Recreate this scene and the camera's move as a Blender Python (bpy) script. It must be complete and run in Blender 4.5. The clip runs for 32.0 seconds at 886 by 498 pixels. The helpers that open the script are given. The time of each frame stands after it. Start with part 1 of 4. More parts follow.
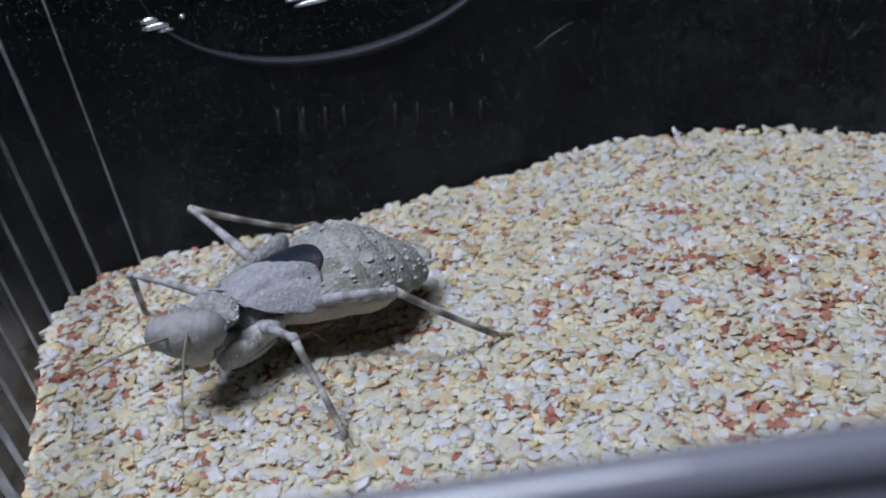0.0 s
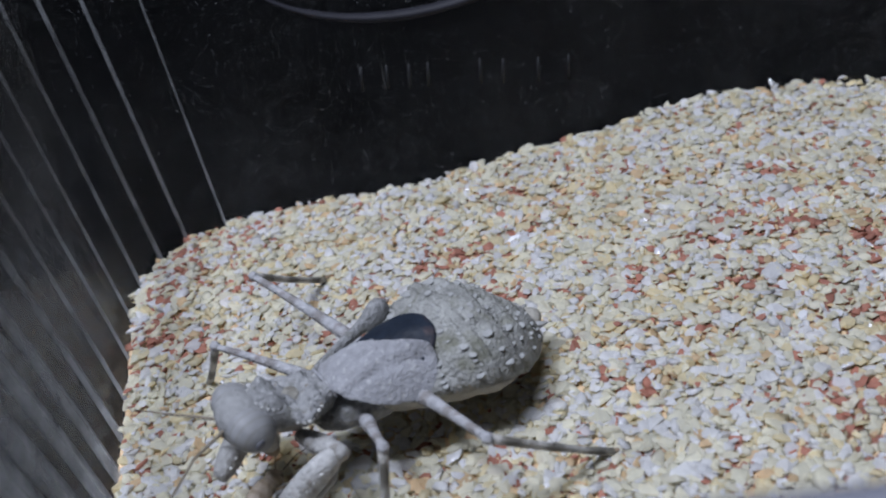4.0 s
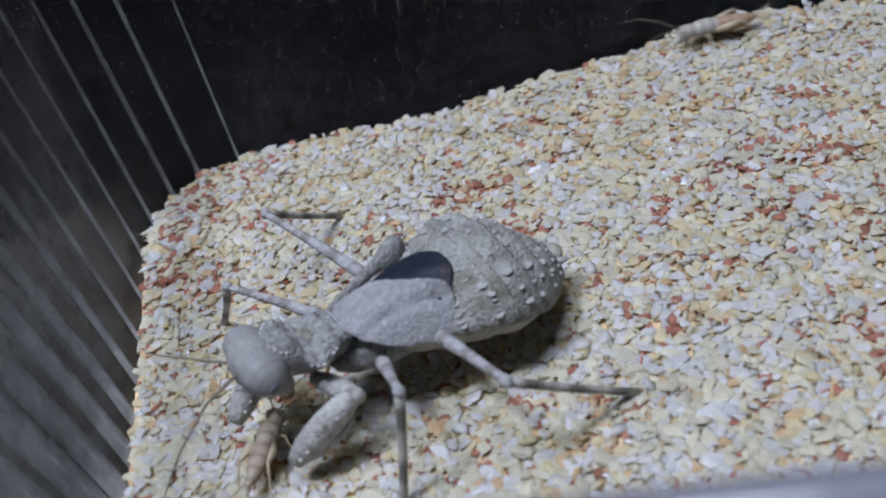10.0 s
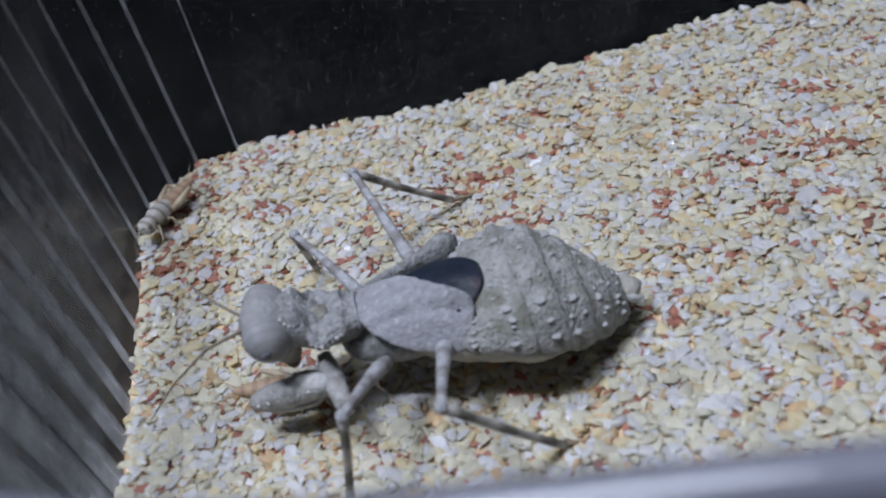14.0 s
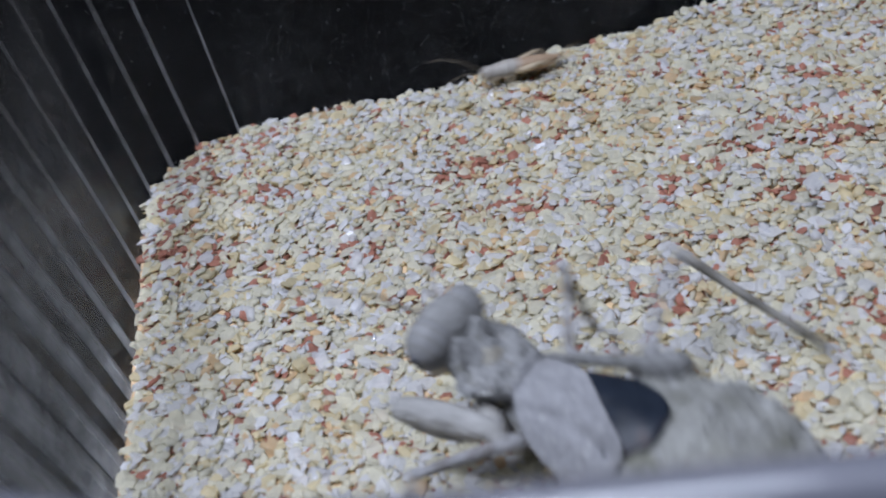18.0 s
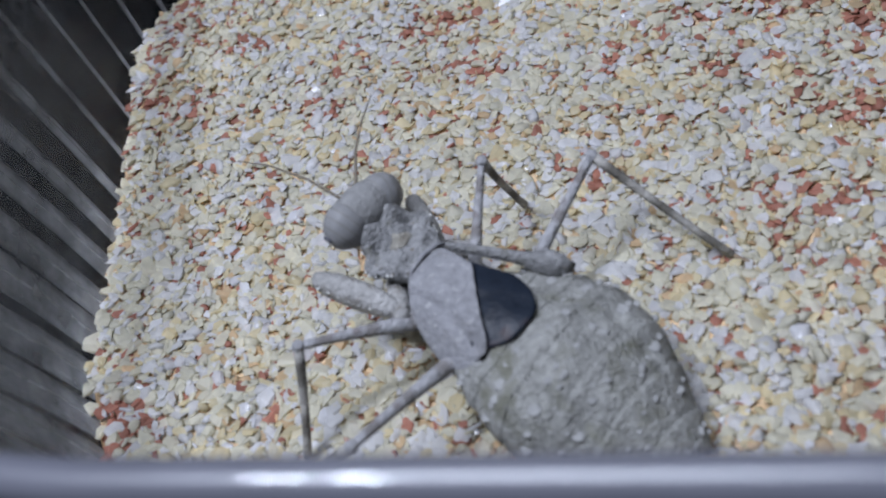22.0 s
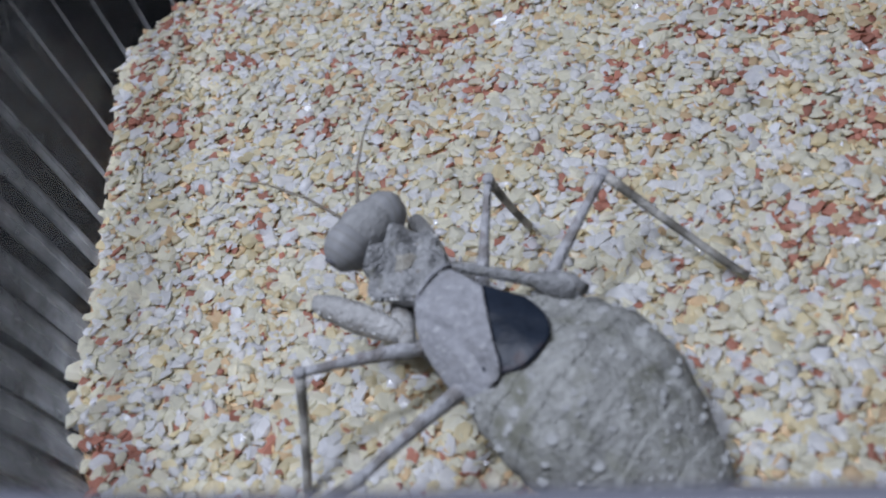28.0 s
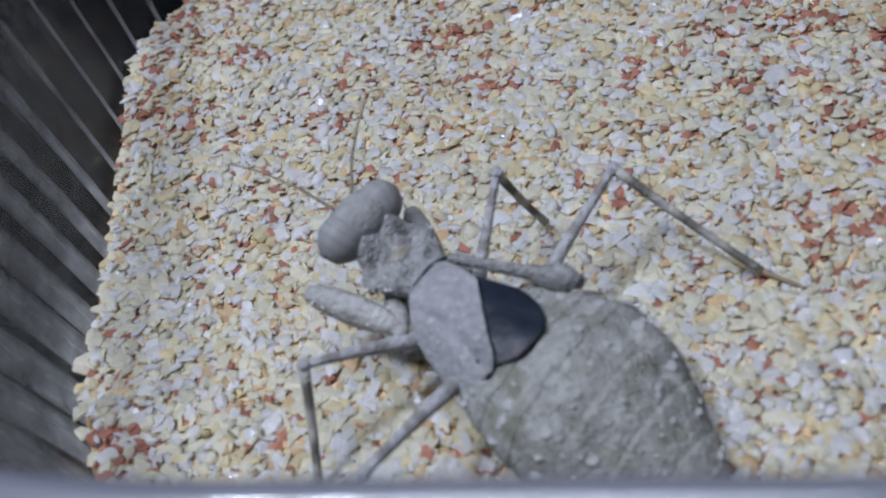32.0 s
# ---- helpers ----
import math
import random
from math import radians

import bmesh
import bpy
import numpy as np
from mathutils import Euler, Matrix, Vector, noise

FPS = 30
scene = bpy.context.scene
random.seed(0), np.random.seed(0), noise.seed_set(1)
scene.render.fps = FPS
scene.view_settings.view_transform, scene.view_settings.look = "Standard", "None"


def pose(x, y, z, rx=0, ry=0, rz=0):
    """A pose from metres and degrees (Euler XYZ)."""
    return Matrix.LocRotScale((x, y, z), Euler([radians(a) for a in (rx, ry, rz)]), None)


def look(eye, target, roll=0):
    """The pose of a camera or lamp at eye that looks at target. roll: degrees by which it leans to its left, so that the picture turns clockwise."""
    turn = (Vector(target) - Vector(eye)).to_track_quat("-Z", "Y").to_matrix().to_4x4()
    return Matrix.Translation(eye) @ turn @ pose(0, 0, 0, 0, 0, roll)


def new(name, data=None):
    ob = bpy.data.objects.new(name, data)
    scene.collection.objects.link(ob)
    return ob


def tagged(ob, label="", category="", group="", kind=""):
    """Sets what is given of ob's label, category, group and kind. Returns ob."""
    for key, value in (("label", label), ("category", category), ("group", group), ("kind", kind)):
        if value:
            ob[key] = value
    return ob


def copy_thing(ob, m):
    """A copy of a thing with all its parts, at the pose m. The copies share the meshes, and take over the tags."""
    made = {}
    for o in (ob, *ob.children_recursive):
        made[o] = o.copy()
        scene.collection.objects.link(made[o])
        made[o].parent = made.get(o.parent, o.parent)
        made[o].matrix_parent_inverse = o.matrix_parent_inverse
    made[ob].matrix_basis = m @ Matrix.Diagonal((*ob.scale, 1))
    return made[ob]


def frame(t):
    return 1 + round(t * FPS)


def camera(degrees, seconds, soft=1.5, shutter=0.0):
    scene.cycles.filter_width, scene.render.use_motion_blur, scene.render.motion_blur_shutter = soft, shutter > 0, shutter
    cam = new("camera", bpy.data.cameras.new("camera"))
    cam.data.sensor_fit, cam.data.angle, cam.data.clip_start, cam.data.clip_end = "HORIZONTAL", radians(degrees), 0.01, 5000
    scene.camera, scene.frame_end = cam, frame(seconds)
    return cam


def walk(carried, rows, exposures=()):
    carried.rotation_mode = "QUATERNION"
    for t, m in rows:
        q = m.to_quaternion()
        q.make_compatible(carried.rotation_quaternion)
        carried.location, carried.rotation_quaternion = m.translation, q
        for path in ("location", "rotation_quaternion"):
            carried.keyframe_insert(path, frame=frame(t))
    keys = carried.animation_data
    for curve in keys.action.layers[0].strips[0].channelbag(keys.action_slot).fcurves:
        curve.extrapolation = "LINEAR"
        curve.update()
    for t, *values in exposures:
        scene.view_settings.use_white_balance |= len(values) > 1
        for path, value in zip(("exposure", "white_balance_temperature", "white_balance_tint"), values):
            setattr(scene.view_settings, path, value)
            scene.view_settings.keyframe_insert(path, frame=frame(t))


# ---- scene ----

MM = 0.001

# ---- camera ----
cam = camera(46.4, 32.0, soft=2.0, shutter=0.7)
cam.data.dof.use_dof = True
cam.data.dof.focus_distance = 0.080
cam.data.dof.aperture_fstop = 52.0
# seconds, place in millimetres, turn in degrees
ROWS = [
    (0.0, 0.64, -66.47, 48.85, 58.95, 8.25, -13.34),
    (0.5, 0.7, -66.35, 49.11, 58.7, 8.22, -13.51),
    (1.0, 0.82, -66.32, 48.84, 58.91, 8.2, -13.54),
    (1.5, 0.85, -66.24, 49.09, 58.88, 8.21, -13.68),
    (2.0, 1.04, -66.11, 49.13, 58.85, 8.17, -13.65),
    (2.5, 1.19, -65.94, 49.12, 58.72, 8.16, -13.55),
    (3.0, 1.19, -65.88, 49.01, 58.69, 8.11, -13.52),
    (3.5, 1.17, -65.36, 49.2, 58.28, 8.35, -13.29),
    (3.7, 0.2, -64.78, 49.09, 57.2, 8.89, -11.69),
    (3.8, -0.21, -64.1, 49.22, 56.15, 9.56, -10.44),
    (4.0, -0.09, -63.47, 49.79, 56.09, 10.51, -10.09),
    (4.2, 0.07, -62.93, 49.76, 55.79, 10.67, -10.04),
    (4.5, 0.15, -62.37, 49.42, 55.08, 11.15, -9.6),
    (6.5, 0.15, -62.45, 48.65, 53.12, 11.65, -8.94),
    (7.0, 0.2, -62.42, 48.61, 53.1, 11.6, -8.96),
    (7.5, 0.31, -62.1, 48.52, 53.04, 11.64, -8.87),
    (8.0, 0.28, -62.07, 48.47, 52.96, 11.54, -8.88),
    (8.5, 0.3, -61.93, 48.54, 52.76, 11.65, -8.91),
    (9.0, 0.37, -61.92, 48.61, 52.75, 11.71, -9.02),
    (9.5, 0.43, -61.8, 48.55, 52.66, 11.65, -9.14),
    (10.0, 0.65, -61.0, 48.76, 52.09, 11.9, -9.43),
    (10.5, 0.45, -61.15, 48.79, 52.04, 11.73, -9.35),
    (11.0, 0.29, -61.14, 48.68, 52.11, 11.62, -9.27),
    (11.5, 0.31, -61.08, 48.54, 52.12, 11.61, -9.32),
    (12.0, 0.25, -60.93, 48.53, 52.06, 11.61, -9.38),
    (12.5, 0.24, -60.98, 48.44, 52.07, 11.55, -9.37),
    (13.0, 0.15, -61.0, 48.21, 52.0, 11.45, -9.27),
    (13.5, 0.33, -61.0, 47.97, 52.11, 11.41, -9.24),
    (14.0, 0.27, -60.98, 47.91, 52.17, 11.37, -9.2),
    (14.5, 0.3, -60.88, 47.96, 52.03, 11.28, -9.13),
    (16.5, 0.16, -60.35, 47.97, 51.5, 11.15, -9.38),
    (17.0, -0.14, -60.46, 47.87, 51.25, 11.08, -9.08),
    (17.4, -0.02, -60.44, 47.93, 51.22, 11.18, -9.02),
    (17.5, -0.01, -60.41, 47.9, 51.22, 11.15, -9.0),
    (18.0, 0.15, -60.16, 47.85, 51.1, 11.19, -9.03),
    (18.5, 0.21, -59.99, 47.73, 51.12, 11.15, -9.01),
    (19.0, 0.3, -59.92, 47.73, 51.16, 11.24, -8.95),
    (19.5, 1.0, -59.84, 47.33, 48.3, 12.26, -8.83),
    (19.7, 1.55, -60.07, 47.29, 45.57, 12.56, -9.94),
    (20.0, 2.68, -61.06, 50.51, 44.66, 14.55, -10.51),
    (20.3, 4.91, -60.6, 54.98, 44.09, 16.42, -10.43),
    (20.5, 7.28, -59.43, 55.75, 43.9, 13.51, -10.48),
    (20.7, 8.73, -59.11, 54.34, 42.28, 11.48, -8.42),
    (21.0, 10.13, -59.66, 55.2, 40.54, 10.28, -5.03),
    (21.2, 11.51, -59.84, 55.81, 41.57, 11.75, -4.89),
    (21.5, 12.0, -60.01, 55.74, 41.09, 12.87, -4.87),
    (21.7, 12.69, -61.29, 55.19, 39.67, 13.6, -4.3),
    (22.0, 12.95, -61.15, 54.92, 39.11, 13.69, -4.32),
    (22.5, 12.51, -60.69, 55.37, 39.86, 13.81, -4.55),
    (23.0, 12.32, -60.26, 55.17, 39.77, 13.73, -4.7),
    (23.5, 12.16, -60.07, 54.66, 39.97, 13.54, -4.74),
    (24.0, 11.98, -59.7, 54.65, 39.83, 13.44, -4.93),
    (24.5, 12.07, -59.37, 54.64, 39.56, 13.66, -5.19),
    (25.0, 11.72, -59.53, 54.17, 39.89, 13.32, -5.23),
    (25.5, 11.71, -59.49, 54.1, 39.87, 13.32, -5.27),
    (27.5, 10.39, -59.26, 53.22, 40.32, 12.43, -5.53),
    (28.0, 10.29, -59.54, 53.15, 40.42, 12.41, -5.56),
    (28.5, 10.08, -59.38, 52.94, 40.31, 12.28, -5.61),
    (29.0, 9.64, -59.37, 52.65, 40.56, 12.07, -5.56),
    (29.5, 10.05, -59.36, 52.61, 40.6, 12.4, -5.47),
    (30.0, 9.87, -59.59, 52.61, 40.8, 12.24, -5.51),
    (30.5, 9.44, -59.48, 52.29, 40.92, 11.9, -5.46),
    (31.0, 9.09, -59.4, 52.43, 40.83, 11.71, -5.37),
    (31.5, 8.95, -59.31, 52.36, 40.83, 11.71, -5.19),
    (32.0, 8.87, -59.35, 52.26, 40.88, 11.76, -5.02),
]

walk(cam, [(t, pose(x * MM, y * MM, z * MM, rx, ry, rz)) for t, x, y, z, rx, ry, rz in ROWS],
     [(0.0, 0.12), (4.0, 0.10), (7.0, 0.08), (17.0, 0.06), (20.0, 0.0), (32.0, -0.02)])

# ---- world and lamps ----
world = bpy.data.worlds.new("night_room")
world.use_nodes = True
world.node_tree.nodes["Background"].inputs[0].default_value = (0.55, 0.6, 0.75, 1)
world.node_tree.nodes["Background"].inputs[1].default_value = 0.05
scene.world = world


def lamp(name, place, target, size, watts, colour):
    data = bpy.data.lights.new(name, "AREA")
    data.shape, data.size, data.energy, data.color = "DISK", size, watts, colour
    ob = new(name, data)
    ob.matrix_world = look(place, target)
    return ob


WHITE = (0.890, 0.967, 1.175)
lamp("led_lamp", (-0.0973, -0.042, 0.250), (0.0, -0.010, 0.0), 0.018, 0.174, WHITE)
lamp("led_lamp", (-0.0763, -0.046, 0.252), (0.0, -0.010, 0.0), 0.018, 0.174, WHITE)
# broad overhead fill, added to soften the shadows of the two leds
lamp("fill_lamp", (-0.030, -0.020, 0.44), (0.0, -0.010, 0.0), 0.23, 1.13, WHITE)


# ---- materials ----
def material(name, colour, rough=0.6, spec=0.4, vary=0.12, scale=900.0, bump=0.0, bump_scale=2500.0, spots=(), island=0.0, metal=0.0):
    m = bpy.data.materials.new(name)
    m.use_nodes = True
    nt = m.node_tree
    b = nt.nodes["Principled BSDF"]
    b.inputs["Roughness"].default_value = rough
    b.inputs["Specular IOR Level"].default_value = spec
    b.inputs["Metallic"].default_value = metal
    co = nt.nodes.new("ShaderNodeTexCoord")
    n1 = nt.nodes.new("ShaderNodeTexNoise")
    n1.inputs["Scale"].default_value, n1.inputs["Detail"].default_value = scale, 5.0
    nt.links.new(co.outputs["Object"], n1.inputs["Vector"])
    n2 = nt.nodes.new("ShaderNodeTexNoise")
    n2.inputs["Scale"].default_value, n2.inputs["Detail"].default_value = scale * 0.17, 3.0
    nt.links.new(co.outputs["Object"], n2.inputs["Vector"])
    add = nt.nodes.new("ShaderNodeMath")
    add.operation = "ADD"
    nt.links.new(n1.outputs["Fac"], add.inputs[0])
    nt.links.new(n2.outputs["Fac"], add.inputs[1])
    rng = nt.nodes.new("ShaderNodeMapRange")
    rng.inputs["From Min"].default_value, rng.inputs["From Max"].default_value = 0.6, 1.4
    rng.inputs["To Min"].default_value, rng.inputs["To Max"].default_value = 1 - vary, 1 + vary
    nt.links.new(add.outputs[0], rng.inputs["Value"])
    value = rng.outputs[0]
    if island:
        geo, info = nt.nodes.new("ShaderNodeNewGeometry"), nt.nodes.new("ShaderNodeObjectInfo")
        s = nt.nodes.new("ShaderNodeMath")
        s.operation = "ADD"
        nt.links.new(geo.outputs["Random Per Island"], s.inputs[0])
        nt.links.new(info.outputs["Random"], s.inputs[1])
        fr = nt.nodes.new("ShaderNodeMath")
        fr.operation = "FRACT"
        nt.links.new(s.outputs[0], fr.inputs[0])
        r2 = nt.nodes.new("ShaderNodeMapRange")
        r2.inputs["To Min"].default_value, r2.inputs["To Max"].default_value = 1 - island, 1 + island
        nt.links.new(fr.outputs[0], r2.inputs["Value"])
        mu = nt.nodes.new("ShaderNodeMath")
        mu.operation = "MULTIPLY"
        nt.links.new(value, mu.inputs[0])
        nt.links.new(r2.outputs[0], mu.inputs[1])
        value = mu.outputs[0]
    vm = nt.nodes.new("ShaderNodeVectorMath")
    vm.operation = "SCALE"
    vm.inputs[0].default_value = colour
    nt.links.new(value, vm.inputs["Scale"])
    out = vm.outputs[0]
    for col, sc, lo, hi in spots:
        n3 = nt.nodes.new("ShaderNodeTexNoise")
        n3.inputs["Scale"].default_value, n3.inputs["Detail"].default_value = sc, 3.0
        nt.links.new(co.outputs["Object"], n3.inputs["Vector"])
        r3 = nt.nodes.new("ShaderNodeMapRange")
        r3.inputs["From Min"].default_value, r3.inputs["From Max"].default_value = lo, hi
        nt.links.new(n3.outputs["Fac"], r3.inputs["Value"])
        mix = nt.nodes.new("ShaderNodeMix")
        mix.data_type = "RGBA"
        nt.links.new(r3.outputs[0], mix.inputs["Factor"])
        nt.links.new(out, mix.inputs["A"])
        mix.inputs["B"].default_value = (*col, 1)
        out = mix.outputs["Result"]
    nt.links.new(out, b.inputs["Base Color"])
    if bump:
        n4 = nt.nodes.new("ShaderNodeTexNoise")
        n4.inputs["Scale"].default_value, n4.inputs["Detail"].default_value = bump_scale, 4.0
        nt.links.new(co.outputs["Object"], n4.inputs["Vector"])
        bp = nt.nodes.new("ShaderNodeBump")
        bp.inputs["Strength"].default_value, bp.inputs["Distance"].default_value = bump, 0.0004
        nt.links.new(n4.outputs["Fac"], bp.inputs["Height"])
        nt.links.new(bp.outputs[0], b.inputs["Normal"])
    return m


def banded(m, colour, period, lo, hi, axis="X"):
    """Lays soft bands across an axis of a part over the material's colour."""
    nt = m.node_tree
    b = nt.nodes["Principled BSDF"]
    link = b.inputs["Base Color"].links[0]
    src = link.from_socket
    co = nt.nodes.new("ShaderNodeTexCoord")
    w = nt.nodes.new("ShaderNodeTexWave")
    w.wave_type, w.bands_direction = "BANDS", axis
    w.inputs["Scale"].default_value = 0.314 / period
    w.inputs["Distortion"].default_value = 2.0
    w.inputs["Detail Scale"].default_value = 900.0
    nt.links.new(co.outputs["Object"], w.inputs["Vector"])
    r = nt.nodes.new("ShaderNodeMapRange")
    r.inputs["From Min"].default_value, r.inputs["From Max"].default_value = lo, hi
    nt.links.new(w.outputs["Fac"], r.inputs["Value"])
    mix = nt.nodes.new("ShaderNodeMix")
    mix.data_type = "RGBA"
    nt.links.new(r.outputs[0], mix.inputs["Factor"])
    nt.links.new(src, mix.inputs["A"])
    mix.inputs["B"].default_value = (*colour, 1)
    nt.links.new(mix.outputs["Result"], b.inputs["Base Color"])
    return m


def translucent(m, share, tint=(1, 1, 1)):
    """Lets part of the light through the material's surface, as thin stone chips do."""
    nt = m.node_tree
    b = nt.nodes["Principled BSDF"]
    back = nt.nodes.new("ShaderNodeBsdfTranslucent")
    tinted = nt.nodes.new("ShaderNodeMix")
    tinted.data_type, tinted.blend_type = "RGBA", "MULTIPLY"
    tinted.inputs["Factor"].default_value = 1.0
    nt.links.new(b.inputs["Base Color"].links[0].from_socket, tinted.inputs["A"])
    tinted.inputs["B"].default_value = (*tint, 1)
    nt.links.new(tinted.outputs["Result"], back.inputs["Color"])
    mix = nt.nodes.new("ShaderNodeMixShader")
    mix.inputs[0].default_value = share
    nt.links.new(b.outputs[0], mix.inputs[1])
    nt.links.new(back.outputs[0], mix.inputs[2])
    nt.links.new(mix.outputs[0], nt.nodes["Material Output"].inputs["Surface"])
    return m


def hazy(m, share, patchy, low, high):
    """Thin clear plastic under a patchy share of material, fading from low to high."""
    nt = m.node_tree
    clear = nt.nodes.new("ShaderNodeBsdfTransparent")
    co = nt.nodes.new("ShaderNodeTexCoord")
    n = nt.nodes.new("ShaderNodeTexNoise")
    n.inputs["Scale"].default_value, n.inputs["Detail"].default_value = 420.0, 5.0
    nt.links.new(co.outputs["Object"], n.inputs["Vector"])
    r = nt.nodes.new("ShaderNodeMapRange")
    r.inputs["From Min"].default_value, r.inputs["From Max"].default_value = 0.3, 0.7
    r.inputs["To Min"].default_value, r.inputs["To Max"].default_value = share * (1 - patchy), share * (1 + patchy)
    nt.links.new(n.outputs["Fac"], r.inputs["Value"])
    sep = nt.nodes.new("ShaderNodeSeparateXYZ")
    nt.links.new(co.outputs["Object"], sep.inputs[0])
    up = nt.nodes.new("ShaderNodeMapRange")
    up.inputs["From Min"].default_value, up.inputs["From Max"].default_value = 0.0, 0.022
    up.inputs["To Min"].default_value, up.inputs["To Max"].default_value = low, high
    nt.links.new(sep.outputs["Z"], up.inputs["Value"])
    graded_haze = nt.nodes.new("ShaderNodeMath")
    graded_haze.operation = "MULTIPLY"
    nt.links.new(r.outputs[0], graded_haze.inputs[0])
    nt.links.new(up.outputs[0], graded_haze.inputs[1])
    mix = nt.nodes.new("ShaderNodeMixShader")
    nt.links.new(graded_haze.outputs[0], mix.inputs[0])
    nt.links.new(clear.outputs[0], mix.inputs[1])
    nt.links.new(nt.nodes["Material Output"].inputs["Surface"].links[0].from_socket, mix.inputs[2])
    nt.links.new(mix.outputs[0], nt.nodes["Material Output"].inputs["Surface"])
    return m


HONEY = (1.0, 0.97, 0.89)
GRAINS = [
    translucent(material("grain_white", (0.84, 0.845, 0.865), 0.33, 0.45, 0.13, 1700, 0.3, 3500, island=0.07), 0.50, HONEY),
    translucent(material("grain_cream", (0.845, 0.825, 0.70), 0.33, 0.45, 0.13, 1700, 0.3, 3500, island=0.07), 0.50, HONEY),
    translucent(material("grain_yellow", (0.83, 0.75, 0.52), 0.33, 0.45, 0.15, 1700, 0.25, 4000, island=0.10), 0.50, HONEY),
    translucent(material("grain_tan", (0.77, 0.59, 0.37), 0.5, 0.3, 0.18, 1700, 0.25, 4000, island=0.14), 0.45, HONEY),
    translucent(material("grain_red", (0.46, 0.205, 0.145), 0.55, 0.3, 0.22, 1700, 0.25, 4000, island=0.2), 0.30, HONEY),
    translucent(material("grain_glassy", (0.86, 0.86, 0.88), 0.06, 1.0, 0.06, 1500, 0.05, 5000, island=0.1), 0.40),
]
# warm sheet under the grains, coloured for the brown shade in their gaps
BEDDING = material("gravel_bedding", (0.72, 0.53, 0.33), 0.8, 0.3, 0.25, 900, 0.6, 2500)


def clear_plastic(name, haze, rough, side_glow):
    """Clear moulded plastic with dusty specks and a faint haze painted in for light."""
    m = translucent(material(name, (0.42, 0.44, 0.46), 0.7, 0.2, 0.2, 900), 0.5)
    nt = m.node_tree
    dust_glow = nt.nodes["Mix Shader"]
    clear = nt.nodes.new("ShaderNodeBsdfPrincipled")
    clear.inputs["Base Color"].default_value = (0.92, 0.93, 0.94, 1)
    clear.inputs["Roughness"].default_value = rough
    clear.inputs["IOR"].default_value = 1.12
    clear.inputs["Transmission Weight"].default_value = 1.0
    co = nt.nodes.new("ShaderNodeTexCoord")
    n = nt.nodes.new("ShaderNodeTexNoise")
    n.inputs["Scale"].default_value, n.inputs["Detail"].default_value = 4200.0, 1.0
    nt.links.new(co.outputs["Object"], n.inputs["Vector"])
    big = nt.nodes.new("ShaderNodeTexNoise")
    big.inputs["Scale"].default_value, big.inputs["Detail"].default_value = 90.0, 4.0
    nt.links.new(co.outputs["Object"], big.inputs["Vector"])
    r1 = nt.nodes.new("ShaderNodeMapRange")
    r1.inputs["From Min"].default_value, r1.inputs["From Max"].default_value = 0.66, 0.75
    r1.inputs["To Min"].default_value, r1.inputs["To Max"].default_value = 0.0, 0.42
    nt.links.new(n.outputs["Fac"], r1.inputs["Value"])
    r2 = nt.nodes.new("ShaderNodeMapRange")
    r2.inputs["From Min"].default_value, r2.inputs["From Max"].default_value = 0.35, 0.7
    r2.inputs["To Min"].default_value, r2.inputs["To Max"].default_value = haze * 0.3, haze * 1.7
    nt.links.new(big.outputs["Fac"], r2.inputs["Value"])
    # a pale glow is painted on the ribbed side, in upright streaks
    sep = nt.nodes.new("ShaderNodeSeparateXYZ")
    nt.links.new(co.outputs["Object"], sep.inputs[0])
    side = nt.nodes.new("ShaderNodeMapRange")
    side.inputs["From Min"].default_value, side.inputs["From Max"].default_value = -0.016, -0.0245
    side.inputs["To Min"].default_value, side.inputs["To Max"].default_value = 0.0, side_glow
    nt.links.new(sep.outputs["X"], side.inputs["Value"])
    flow = nt.nodes.new("ShaderNodeMapping")
    flow.inputs["Scale"].default_value = (1.0, 1.0, 0.06)
    nt.links.new(co.outputs["Object"], flow.inputs["Vector"])
    streak = nt.nodes.new("ShaderNodeTexNoise")
    streak.inputs["Scale"].default_value, streak.inputs["Detail"].default_value = 700.0, 4.0
    nt.links.new(flow.outputs[0], streak.inputs["Vector"])
    r4 = nt.nodes.new("ShaderNodeMapRange")
    r4.inputs["From Min"].default_value, r4.inputs["From Max"].default_value = 0.3, 0.7
    r4.inputs["To Min"].default_value, r4.inputs["To Max"].default_value = 0.6, 1.4
    nt.links.new(streak.outputs["Fac"], r4.inputs["Value"])
    graded_haze = nt.nodes.new("ShaderNodeMath")
    graded_haze.operation = "MULTIPLY_ADD"
    # this painted glow is made stronger towards the front
    along = nt.nodes.new("ShaderNodeMapRange")
    along.inputs["From Min"].default_value, along.inputs["From Max"].default_value = 0.015, -0.024
    along.inputs["To Min"].default_value, along.inputs["To Max"].default_value = 0.25, 1.7
    nt.links.new(sep.outputs["Y"], along.inputs["Value"])
    front_glow = nt.nodes.new("ShaderNodeMath")
    front_glow.operation = "MULTIPLY"
    nt.links.new(side.outputs[0], front_glow.inputs[0])
    nt.links.new(along.outputs[0], front_glow.inputs[1])
    # haze painted palest just over the gravel, for the light spilling off it
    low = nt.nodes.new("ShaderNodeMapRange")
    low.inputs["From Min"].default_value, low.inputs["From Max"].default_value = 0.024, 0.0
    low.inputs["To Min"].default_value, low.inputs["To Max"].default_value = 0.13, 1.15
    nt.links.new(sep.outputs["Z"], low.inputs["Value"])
    low_glow = nt.nodes.new("ShaderNodeMath")
    low_glow.operation = "MULTIPLY"
    nt.links.new(front_glow.outputs[0], low_glow.inputs[0])
